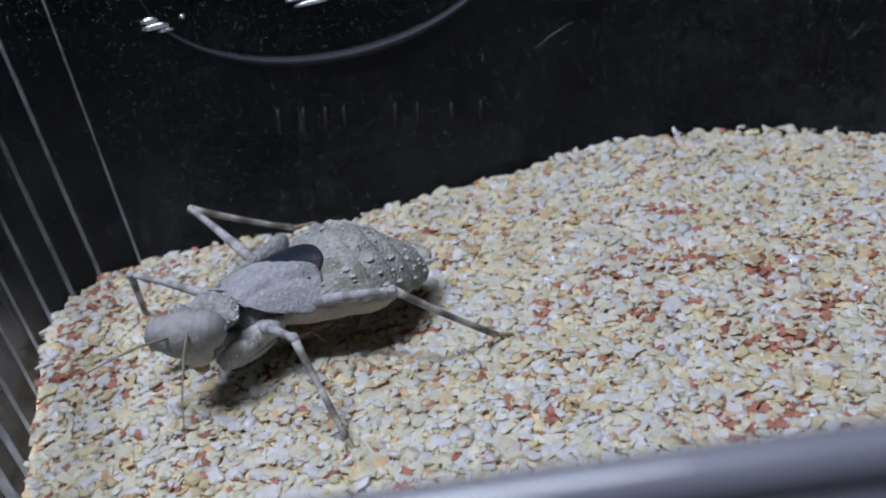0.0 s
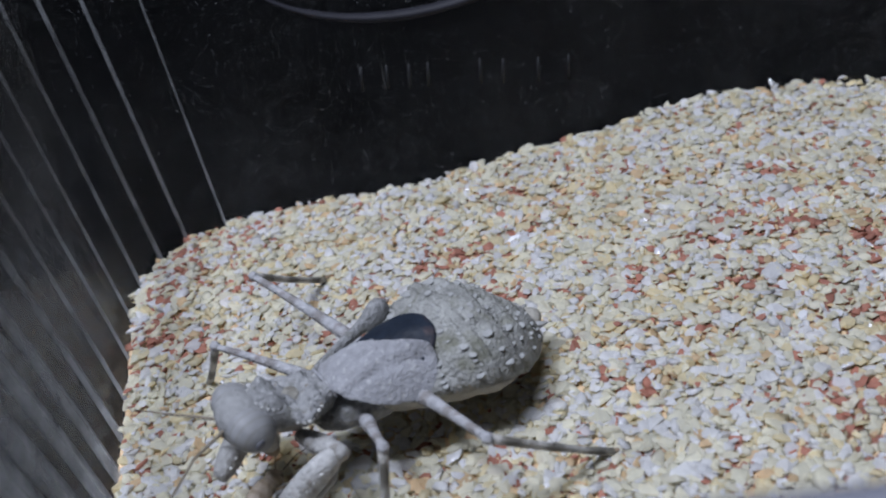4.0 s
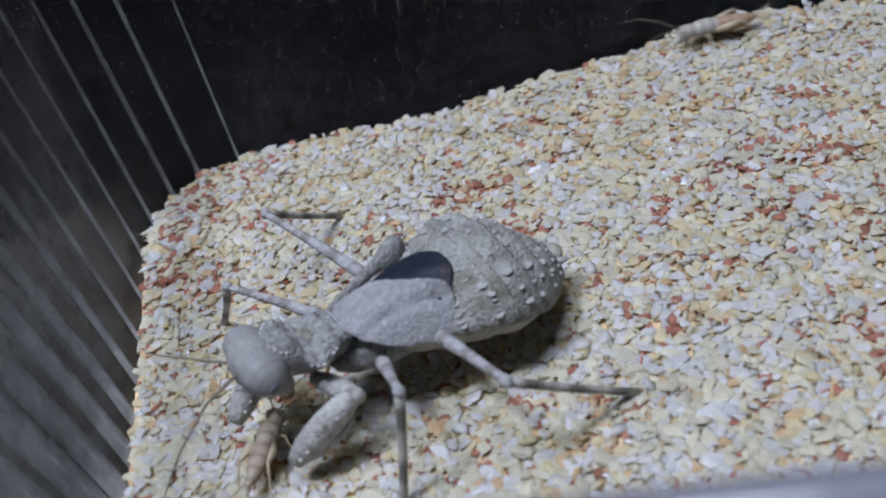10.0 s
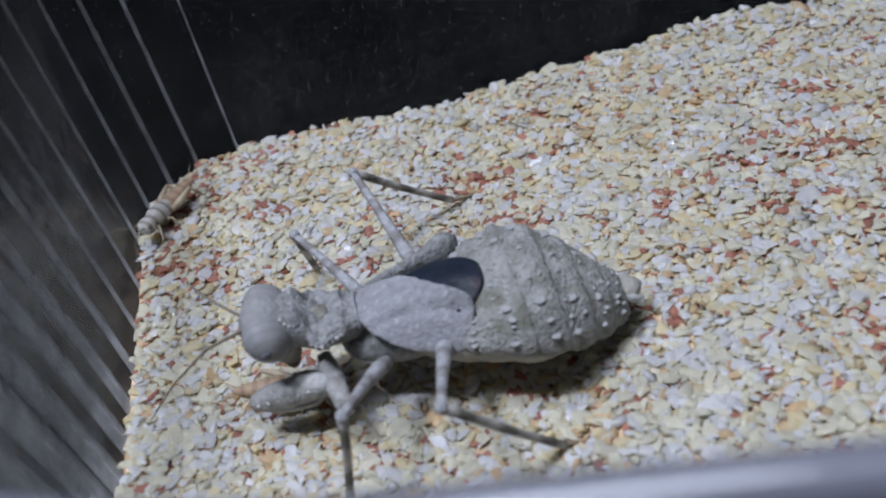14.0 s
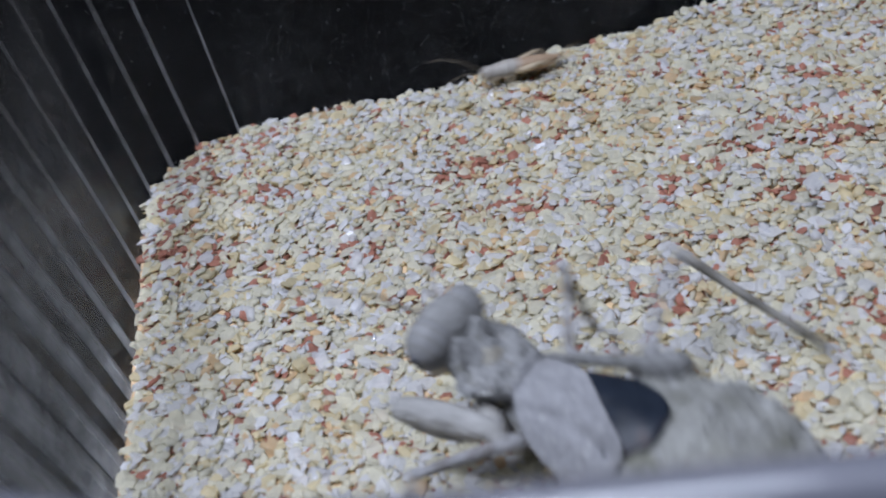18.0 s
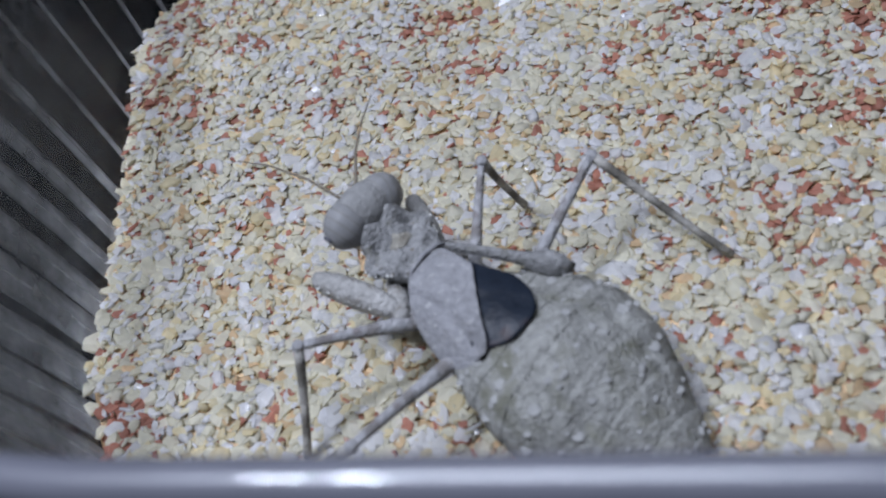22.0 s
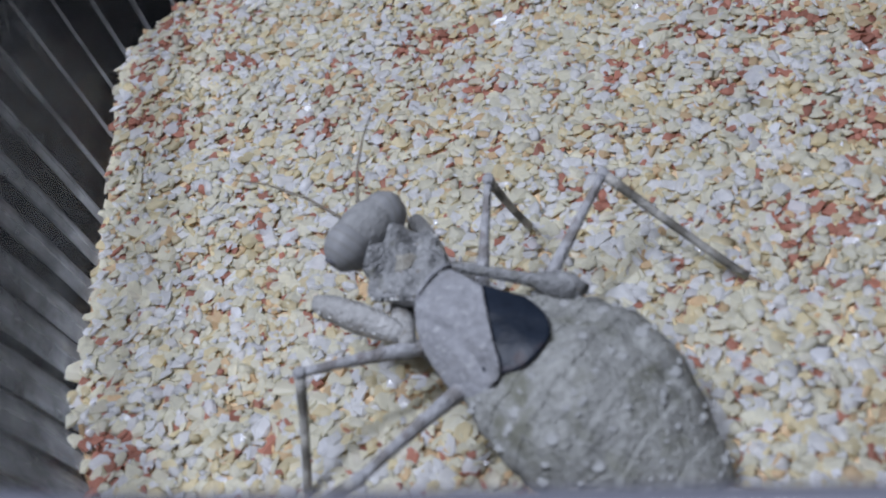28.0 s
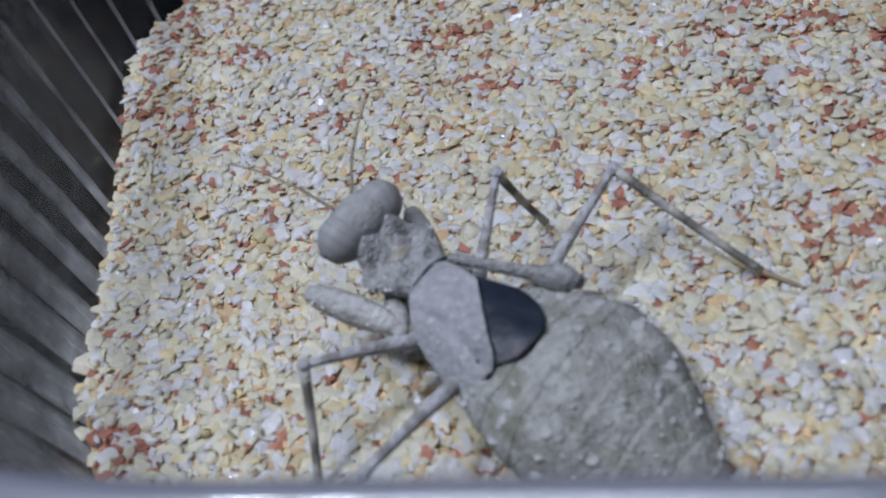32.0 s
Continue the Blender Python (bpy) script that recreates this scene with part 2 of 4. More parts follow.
    nt.links.new(low.outputs[0], low_glow.inputs[1])
    nt.links.new(low_glow.outputs[0], graded_haze.inputs[0])
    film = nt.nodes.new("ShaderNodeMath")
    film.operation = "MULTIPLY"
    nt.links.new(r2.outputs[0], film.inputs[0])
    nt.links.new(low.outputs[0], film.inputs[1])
    # uneven mottling laid over the painted haze
    mottle = nt.nodes.new("ShaderNodeTexNoise")
    mottle.inputs["Scale"].default_value, mottle.inputs["Detail"].default_value = 650.0, 6.0
    nt.links.new(co.outputs["Object"], mottle.inputs["Vector"])
    r5 = nt.nodes.new("ShaderNodeMapRange")
    r5.inputs["From Min"].default_value, r5.inputs["From Max"].default_value = 0.40, 0.66
    r5.inputs["To Min"].default_value, r5.inputs["To Max"].default_value = 0.35, 2.0
    nt.links.new(mottle.outputs["Fac"], r5.inputs["Value"])
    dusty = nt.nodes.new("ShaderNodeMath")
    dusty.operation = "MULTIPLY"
    nt.links.new(graded_haze.outputs[0], dusty.inputs[0])
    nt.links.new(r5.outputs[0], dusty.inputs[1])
    nt.links.new(r4.outputs[0], graded_haze.inputs[1])
    nt.links.new(film.outputs[0], graded_haze.inputs[2])
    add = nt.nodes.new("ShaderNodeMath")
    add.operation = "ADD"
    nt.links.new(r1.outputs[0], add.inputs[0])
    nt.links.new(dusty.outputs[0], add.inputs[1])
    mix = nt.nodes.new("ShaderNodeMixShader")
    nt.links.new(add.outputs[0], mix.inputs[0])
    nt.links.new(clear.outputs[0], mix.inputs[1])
    nt.links.new(dust_glow.outputs[0], mix.inputs[2])
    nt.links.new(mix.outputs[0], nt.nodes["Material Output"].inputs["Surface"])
    return m


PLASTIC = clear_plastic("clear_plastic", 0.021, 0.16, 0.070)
# paler crest colour paints the highlight along each rib, fading upwards
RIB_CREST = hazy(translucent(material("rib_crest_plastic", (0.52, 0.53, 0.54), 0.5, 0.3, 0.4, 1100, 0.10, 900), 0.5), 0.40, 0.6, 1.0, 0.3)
# milky flank colour brightens the ribbed wall, fading upwards
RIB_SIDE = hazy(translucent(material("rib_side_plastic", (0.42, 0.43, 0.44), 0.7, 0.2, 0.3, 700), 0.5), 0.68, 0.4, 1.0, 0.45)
RIM = material("rim_plastic", (0.165, 0.17, 0.205), 0.34, 0.6, 0.10, 300)
RIM.node_tree.nodes["Principled BSDF"].inputs["Coat Weight"].default_value = 1.0
RIM.node_tree.nodes["Principled BSDF"].inputs["Coat Roughness"].default_value = 0.05
SCRATCH = hazy(material("scuffed_plastic", (0.42, 0.42, 0.42), 0.6, 0.3, 0.5, 1500), 0.16, 0.8, 1.0, 1.0)
LIP = hazy(material("lip_plastic", (0.13, 0.135, 0.17), 0.34, 0.5, 0.15, 300), 0.5, 0.1, 1.0, 1.0)
# bright metal for the glints added on the back wall
GLINT = material("glint_metal", (0.75, 0.77, 0.85), 0.34, 0.6, 0.1, 900, 0.1, 1500, metal=0.85)
EMBOSS = material("worn_lettering", (0.016, 0.017, 0.019), 0.5, 0.25, 0.4, 900)
GLOSS = material("glossy_plastic", (0.014, 0.014, 0.02), 0.62, 0.35, 0.3, 500, 0.05, 700)
TABLE = material("table_top", (0.0030, 0.0032, 0.0035), 1.0, 0.0, 0.45, 60, 0.1, 200)
ROOM = material("dim_wall", (0.03, 0.03, 0.032), 1.0, 0.0, 0.1, 4)
DUST = material("dusty_cuticle", (0.300, 0.302, 0.304), 0.85, 0.15, 0.42, 2400, 0.85, 3800, spots=(((0.185, 0.183, 0.165), 800, 0.57, 0.72), ((0.44, 0.44, 0.44), 2900, 0.60, 0.72), ((0.20, 0.17, 0.14), 1700, 0.66, 0.76)))
SHELL = material("abdomen_cuticle", (0.325, 0.326, 0.308), 0.85, 0.15, 0.40, 2200, 0.85, 3600, spots=(((0.215, 0.215, 0.175), 560, 0.54, 0.70), ((0.175, 0.178, 0.155), 1300, 0.60, 0.74), ((0.43, 0.43, 0.42), 2600, 0.60, 0.72)))
TUBER = material("pale_tubercle", (0.362, 0.364, 0.358), 0.75, 0.25, 0.22, 1500, 0.6, 2600)
SPINE = material("white_spine", (0.6, 0.6, 0.58), 0.5, 0.4, 0.1, 1500)
WING = material("wing_cuticle", (0.318, 0.320, 0.338), 0.75, 0.2, 0.26, 2200, 0.5, 4200, spots=(((0.26, 0.258, 0.265), 750, 0.56, 0.74), ((0.44, 0.44, 0.45), 2400, 0.58, 0.72)))
DARKWING = material("dark_wing", (0.016, 0.022, 0.034), 0.42, 0.25, 0.4, 1300, 0.15, 2500, spots=(((0.07, 0.045, 0.045), 700, 0.55, 0.75),))
BELLY = material("belly_cuticle", (0.41, 0.39, 0.34), 0.65, 0.3, 0.26, 1600, 0.5, 2600, spots=(((0.30, 0.26, 0.21), 700, 0.56, 0.72),))
LEG = banded(material("leg_cuticle", (0.40, 0.40, 0.415), 0.7, 0.25, 0.34, 2000, 0.6, 3400, spots=(((0.27, 0.245, 0.245), 900, 0.55, 0.70), ((0.48, 0.48, 0.49), 2600, 0.60, 0.72))), (0.25, 0.235, 0.23), 0.0030, 0.62, 0.9)
SHIN = banded(material("shin_cuticle", (0.44, 0.425, 0.395), 0.65, 0.3, 0.30, 2000, 0.5, 3400, spots=(((0.27, 0.24, 0.20), 1000, 0.56, 0.70),)), (0.17, 0.16, 0.14), 0.0038, 0.45, 0.75)
FORE = material("foreleg_cuticle", (0.41, 0.405, 0.395), 0.7, 0.25, 0.34, 1800, 0.7, 3200, spots=(((0.27, 0.255, 0.235), 850, 0.56, 0.70), ((0.52, 0.52, 0.51), 2600, 0.60, 0.72)))
TARSUS = material("tarsus_cuticle", (0.30, 0.23, 0.16), 0.6, 0.3, 0.2, 1500)
EYE = banded(material("compound_eye", (0.285, 0.287, 0.292), 0.55, 0.3, 0.2, 1400, 0.12, 4000, spots=(((0.22, 0.22, 0.23), 350, 0.52, 0.70),)), (0.24, 0.237, 0.23), 0.0006, 0.80, 1.0, "Y")
SKULL = material("head_cuticle", (0.292, 0.293, 0.292), 0.7, 0.2, 0.26, 1700, 0.4, 3600, spots=(((0.215, 0.213, 0.21), 700, 0.55, 0.72), ((0.40, 0.40, 0.40), 2600, 0.62, 0.74)))
FACE = material("face_cuticle", (0.44, 0.40, 0.34), 0.6, 0.3, 0.2, 1300, 0.4, 2600)
PUPIL = material("eye_spot", (0.12, 0.122, 0.14), 0.5, 0.3, 0.2, 1500)
FEELER = material("antenna_cuticle", (0.20, 0.17, 0.13), 0.6, 0.3, 0.2, 1500)
CRICKET = banded(material("cricket_cuticle", (0.50, 0.48, 0.45), 0.45, 0.4, 0.25, 1500, 0.3, 3000, spots=(((0.55, 0.50, 0.42), 1100, 0.6, 0.7),)), (0.24, 0.21, 0.18), 0.0010, 0.55, 0.85)
CRICKET_REAR = banded(material("cricket_abdomen", (0.42, 0.30, 0.20), 0.45, 0.4, 0.25, 1500, 0.3, 3000), (0.30, 0.20, 0.13), 0.0011, 0.6, 0.9)
PREY = banded(material("prey_cuticle", (0.40, 0.33, 0.26), 0.45, 0.4, 0.35, 1500, 0.4, 3000), (0.28, 0.22, 0.16), 0.0012, 0.6, 0.9)
CRICKET_TAIL = material("cricket_belly", (0.46, 0.25, 0.11), 0.45, 0.4, 0.25, 1500, 0.3, 3000)
CRICKET_LEG = material("cricket_leg", (0.50, 0.41, 0.29), 0.45, 0.4, 0.25, 1500, 0.2, 3000)


# ---- helpers ----
def part(name, bm, mat, parent=None, label="", smooth=True, at=None):
    me = bpy.data.meshes.new(name)
    bmesh.ops.recalc_face_normals(bm, faces=bm.faces)
    for f in bm.faces:
        f.smooth = smooth
    bm.to_mesh(me)
    bm.free()
    for one in (mat if isinstance(mat, (list, tuple)) else [mat]):
        me.materials.append(one)
    ob = new(name, me)
    if parent is not None:
        ob.parent = parent
    if at is not None:
        ob.matrix_basis = at
    if label:
        ob["label"] = label
    return ob


def loft(rings, bm=None, caps=True):
    """A skin over closed rings of points, in millimetres."""
    bm = bm or bmesh.new()
    made = [[bm.verts.new([c * MM for c in p]) for p in ring] for ring in rings]
    n = len(rings[0])
    for a, b in zip(made, made[1:]):
        for i in range(n):
            bm.faces.new((a[i], a[(i + 1) % n], b[(i + 1) % n], b[i]))
    if caps:
        bm.faces.new(made[0])
        bm.faces.new(made[-1])
    return bm


def tube(points, radii, sides=8, bm=None, flat=1.0):
    """A tapered tube along points, in millimetres."""
    rings = []
    pts = [Vector(p) for p in points]
    for i, p in enumerate(pts):
        d = (pts[min(i + 1, len(pts) - 1)] - pts[max(i - 1, 0)]).normalized()
        ref = Vector((0, 0, 1)) if abs(d.z) < 0.9 else Vector((0, 1, 0))
        s = d.cross(ref).normalized()
        u = s.cross(d)
        rings.append([p + (s * math.cos(a) + u * math.sin(a) * flat) * radii[i] for a in (k * math.tau / sides for k in range(sides))])
    return loft(rings, bm)


def blob(centre, radii, bm=None, u=14, v=9, shape=None, rough=0.0, freq=1.2):
    """An ellipsoid, in millimetres, whose points a function may move."""
    rings = []
    for j in range(1, v):
        th = math.pi * j / v
        ring = []
        for i in range(u):
            ph = math.tau * i / u
            p = Vector((math.sin(th) * math.cos(ph), math.sin(th) * math.sin(ph), math.cos(th)))
            if shape:
                p = shape(p)
            q = Vector((p.x * radii[0], p.y * radii[1], p.z * radii[2]))
            if rough:
                q += q.normalized() * rough * noise.noise((q + Vector(centre)) * freq)
            ring.append(q + Vector(centre))
        rings.append(ring)
    return loft(rings, bm)


def aim(a, b, up=(0, 0, 1)):
    """A pose at a, in millimetres, whose x axis points at b."""
    x = (Vector(b) - Vector(a)).normalized()
    y = Vector(up).cross(x).normalized()
    z = x.cross(y)
    m = Matrix((x, y, z)).transposed().to_4x4()
    m.translation = Vector(a) * MM
    return m


# ---- tub: plan of the inner wall ----
# corner and radius
CORNERS = [((-24.2, 27.3), 13.0), ((-24.2, -37.8), 29.0), ((70.0, -55.7), 22.0), ((70.0, 27.3), 30.0)]
TAPER = 0.115
FRONT_TAPER = 0.09
LEFT_TAPER = 0.06
RIM_Z = 28.9
FLOOR_Z = -14.0


def outline(step=1.2):
    """The rounded plan at the gravel: places and outward normals, in millimetres."""
    arcs = []
    n = len(CORNERS)
    for i in range(n):
        p0, (p1, r), p2 = Vector(CORNERS[i - 1][0]), CORNERS[i], Vector(CORNERS[(i + 1) % n][0])
        k = int(r * 1.6 / step)
        p1 = Vector(p1)
        a, b = (p0 - p1).normalized(), (p2 - p1).normalized()
        half = a.angle(b) / 2
        t = r / math.tan(half)
        c = p1 + (a + b).normalized() * r / math.sin(half)
        s, e = p1 + a * t - c, p1 + b * t - c
        a0, a1 = math.atan2(s.y, s.x), math.atan2(e.y, e.x)
        while a1 < a0:
            a1 += math.tau
        if a1 - a0 > math.pi:
            a0 += math.tau
        arcs.append([c + Vector((math.cos(a0 + (a1 - a0) * j / k), math.sin(a0 + (a1 - a0) * j / k))) * r for j in range(k + 1)])
    dense = []
    for i in range(n):
        dense += arcs[i][:-1]
        p, q = arcs[i][-1], arcs[(i + 1) % n][0]
        k = int((70, 50, 50, 90)[i] * 0.9 / step)
        dense += [p + (q - p) * j / k for j in range(k)]
    normals = []
    for i in range(len(dense)):
        d = dense[(i + 1) % len(dense)] - dense[i - 1]
        normals.append(Vector((d.y, -d.x)).normalized())
    return dense, normals


PLAN, NORMAL = outline()


# the ribs along the plan's running length, from the back round to the front
RIB_RUNS = [-38.2, -34.0, -29.6, -25.4, -22.0, -18.0, -13.5, -8.4, -3.6, 0.8, 4.9, 8.5, 12.2, 15.2, 19.0, 22.8, 26.6, 30.4, 34.2, 38.0, 41.8]
FAN, LEAN = 0.0065, -0.105


def fluted_plan():
    """The plan at a fine step with its running length, and how far each place belongs to the fluted side."""
    fine, normals = outline(0.35)
    run, length = [0.0], 0.0
    for p, q in zip(fine, fine[1:]):
        length += (q - p).length
        run.append(length)
    zero = run[min(range(len(fine)), key=lambda i: (fine[i].x + 24.2) ** 2 + (fine[i].y - 0.75) ** 2)]
    return [(p, n, r - zero, max(0.0, min(1.0, (-13 - p.x) / 9)) * (p.y > -40)) for p, n, r in zip(fine, normals, run)]


FINE = fluted_plan()


def sloped(p, n, z, out):
    """A place of the plan at a height: the walls lean out, and the left side fans out along its length."""
    taper = TAPER + (FRONT_TAPER - TAPER) * max(0.0, -n.y) + (LEFT_TAPER - TAPER) * max(0.0, -n.x) ** 3
    q = p + n * (z * taper + out)
    fan = (LEAN + max(-0.13, min(0.12, FAN * p.y))) * max(0.0, -n.x) ** 3
    return (q.x, q.y + fan * max(0.0, z), z)


def wall_point(i, z, out=0.0):
    return sloped(PLAN[i], NORMAL[i], z, out)


def fine_point(k, z, out=0.0):
    p, n, run, share = FINE[k]
    return sloped(p, n, z, out + 0.06 * share * abs(math.sin(math.pi * float(np.interp(run, RIB_RUNS, range(len(RIB_RUNS)))))))


def build_tub():
    tub = tagged(new("plastic_tub"), "clear ribbed plastic tub with a greyish rounded rim, holding gravel", "container")
    n = len(PLAN)
    count = len(FINE)
    inner = [[fine_point(k, z) for k in range(count)] for z in (FLOOR_Z, 0, 10, 20, RIM_Z)]
    outer = [[fine_point(k, z, 1.3) for k in range(count)] for z in (RIM_Z, 0, FLOOR_Z - 1.3)]
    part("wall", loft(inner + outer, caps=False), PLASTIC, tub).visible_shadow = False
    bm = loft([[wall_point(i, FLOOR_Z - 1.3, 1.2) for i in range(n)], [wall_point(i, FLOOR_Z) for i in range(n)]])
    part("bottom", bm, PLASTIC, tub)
    rings = []
    for k in range(18):
        a = math.tau * k / 18
        rings.append([tuple(Vector(wall_point(i, RIM_Z, 0.9 + 0.85 * math.cos(a))) + Vector((0, 0, 0.85 * math.sin(a)))) for i in range(n)])
    rings.append(rings[0])
    part("rim", loft(rings, caps=False), RIM, tub, "pale grey rounded rim")
    skirt = [[wall_point(i, RIM_Z, o) [:2] + (RIM_Z + dz,) for i in range(n)] for o, dz in ((1.8, -0.3), (2.7, -0.8), (2.9, -2.4), (2.5, -2.4), (2.4, -1.2), (1.7, -0.8))]
    skirt.append(skirt[0])
    part("rim_skirt", loft(skirt, caps=False), LIP, tub, "dark turned-down lip")
    return tub


TUB = build_tub()


def build_ribs():
    """Low upright ribs with a pale crest, on the left wall and round the corner."""
    heights = (-2, 5, 12, 19, RIM_Z - 0.8)
    for place in RIB_RUNS:
        k = min(range(len(FINE)), key=lambda i: abs(FINE[i][2] - place) + 99 * (FINE[i][3] <= 0.03))
        p, n, run, share = FINE[k]
        if share <= 0.05 or abs(run - place) > 0.5:
            continue
        near = max(0.0, min(1.0, (6 - p.y) / 22))
        inward, along = Vector((-n.x, -n.y, 0)), Vector((-n.y, n.x, 0))
        # flanks and crests widened to the front to brighten the wall there
        wide, tall, crest = (0.22 + 1.35 * near) * share + 0.06, 0.05 + 0.12 * share, 0.005 + (0.02 + 0.08 * near) * share
        rings = []
        for z in heights:
            o = Vector(sloped(p, n, z, 0))
            rings.append([o + along * wide * a + inward * tall * b for a, b in ((-1, -0.1), (-0.55, 0.22), (-0.2, 0.7), (0, 1), (0.2, 0.7), (0.55, 0.22), (1, -0.1), (0, -0.2))])
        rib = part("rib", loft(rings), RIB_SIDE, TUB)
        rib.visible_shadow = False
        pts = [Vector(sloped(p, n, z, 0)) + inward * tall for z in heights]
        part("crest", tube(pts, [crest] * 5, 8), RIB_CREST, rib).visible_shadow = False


build_ribs()


def on_back(x, z):
    return Vector((x, 27.3 + z * TAPER, z))


def build_marks():
    """Worn raised lettering on the back wall, and added shapes for lamp reflections."""
    for x, z in ((0.7, 10.4), (3.1, 10.0), (5.2, 9.6), (7.0, 9.3), (12.0, 8.4), (14.2, 7.9), (17.6, 7.2), (20.6, 6.7)):
        a, b = on_back(x, z - 1.2), on_back(x + 0.35, z + 1.2)
        part("embossed_bar", tube([a, (a + b) / 2, b], [0.13, 0.17, 0.13], 8), EMBOSS, TUB)
    for line in (((27.1, 11.8), (29.0, 12.8), (31.5, 13.7)), ((61.0, 6.7), (61.5, 5.2), (63.3, 6.5)), ((0.8, 11.9), (0.85, 10.6), (0.9, 9.4)), ((3.0, 11.2), (2.9, 10.0), (2.8, 8.5))):
        part("scratch", tube([on_back(*p) for p in line], [0.03, 0.06, 0.03], 6), SCRATCH, TUB)
    # an added arc stands for the lamps' reflection in the wall
    pts = [on_back(9 + 17.7 * math.cos(a), 25.0 + 9.7 * math.sin(a)) for a in (math.pi + math.pi * k / 26 for k in range(27))]
    part("glare_arc", tube(pts, [0.10 + 0.70 * math.sin(math.pi * k / 26) ** 2 for k in range(27)], 12, flat=0.6), GLOSS, TUB)
    # short bright strips added as the lamps' glints
    for x, z, w, r in ((-8.4, 22.2, 1.6, 0.30), (-8.0, 21.6, 2.4, 0.34), (-7.2, 21.1, 1.4, 0.2), (-5.4, 21.9, 0.4, 0.3), (5.2, 21.4, 2.2, 0.2), (6.4, 20.8, 3.2, 0.24), (7.8, 21.3, 1.4, 0.16)):
        pts = [on_back(x + w * (k / 4 - 0.5), z - 0.10 * (k - 2) ** 2 * r) for k in range(5)]
        part("glint_strip", tube(pts, [r * 0.4, r * 0.9, r, r * 0.9, r * 0.4], 12), GLINT, TUB)


build_marks()

# ---- table and room ----
bm = bmesh.new()
bmesh.ops.create_cube(bm, size=1.0, matrix=Matrix.LocRotScale((0.02, 0.025, -0.0255 - 0.0103), None, (0.962, 0.802, 0.02)))
bmesh.ops.bevel(bm, geom=bm.edges[:], offset=0.003, segments=2, affect="EDGES")
tagged(part("tabletop", bm, TABLE, smooth=False), "dark matt tabletop under the tub", "table", kind="structure")


def slab(name, place, size, mat, label):
    b = bmesh.new()
    bmesh.ops.create_cube(b, size=1.0, matrix=Matrix.LocRotScale(place, None, size))
    return tagged(part(name, b, mat, smooth=False), label, "wall", kind="structure")


slab("wall_north", (0.02, 0.445, 0.205), (0.97, 0.03, 0.56), ROOM, "dim plain wall behind the table")
slab("wall_south", (0.02, -0.395, 0.205), (0.97, 0.03, 0.56), ROOM, "dim plain wall in front of the table")
slab("wall_east", (0.52, 0.025, 0.205), (0.03, 0.81, 0.56), ROOM, "dim plain wall beside the table")
slab("wall_west", (-0.48, 0.025, 0.205), (0.03, 0.81, 0.56), ROOM, "dim plain wall beside the table")
slab("ceiling", (0.02, 0.025, 0.5), (1.03, 0.87, 0.03), ROOM, "dim plain ceiling over the table")


# ---- gravel ----
def bump(x, y, cx, cy, r, h):
    return h * np.exp(-((x - cx) ** 2 + (y - cy) ** 2) / (r * r))


def ground(x, y):
    """Height of the gravel in millimetres over the plan."""
    z = bump(x, y, -20, 15, 9, 1.3) + bump(x, y, -13, -11, 8, -0.9) + bump(x, y, 8, 10, 10, -0.8)
    z = z + bump(x, y, 33, 27, 7, 0.9) + bump(x, y, 29, 2, 9, 0.5) + bump(x, y, 4, 28, 9, -0.7) + bump(x, y, 60, 22, 16, -1.6)
    return z + 0.12 * np.sin(x * 0.9 + 1.3 * np.sin(y * 0.5)) + 0.12 * np.sin(y * 1.1 + x * 0.35)


RED_SPOTS = [(-14.8, 22.1), (-17.2, 24.8), (5.2, 12.2), (3.0, 10.6), (-17.7, 6.6), (-12.9, 13.4), (8.7, 3.4), (5.4, 5.7), (-5.9, 3.6), (18.2, 1.6), (23.6, 4.0), (31.6, 2.7), (27.0, 6.7), (33.2, 12.2), (36.0, -2.1), (29.1, -17.1), (26.0, -2.4), (-19.3, -24.6), (-21.3, -22.0), (32.9, -9.1), (46.8, 4.5), (38.5, -6.8), (26.0, -15.7), (-19.0, 18.0), (-21.5, 9.0), (-19.5, 22.0), (-20.5, 14.5), (-12.0, 24.0)]


def grain_shapes(count):
    """Crushed flakes of about one millimetre across, as hulls of scattered points."""
    rnd = random.Random(7)
    shapes = []
    for _ in range(count):
        b = bmesh.new()
        flat, long = rnd.uniform(0.26, 0.44), rnd.uniform(0.58, 0.95)
        if len(shapes) >= 22:
            flat, long = rnd.uniform(0.25, 0.4), rnd.uniform(0.32, 0.5)
        for k in range(16):
            v = Vector((rnd.gauss(0, 1), rnd.gauss(0, 1), rnd.gauss(0, 0.8))).normalized() * rnd.uniform(0.86, 1.1)
            b.verts.new((v.x * 0.5, v.y * 0.5 * long, v.z * 0.5 * flat))
        res = bmesh.ops.convex_hull(b, input=b.verts[:])
        bmesh.ops.delete(b, geom=[v for v in b.verts if not v.link_faces], context="VERTS")
        bmesh.ops.recalc_face_normals(b, faces=b.faces)
        b.verts.index_update()
        shapes.append((np.array([v.co[:] for v in b.verts]), [[v.index for v in f.verts] for f in b.faces]))
        b.free()
    return shapes


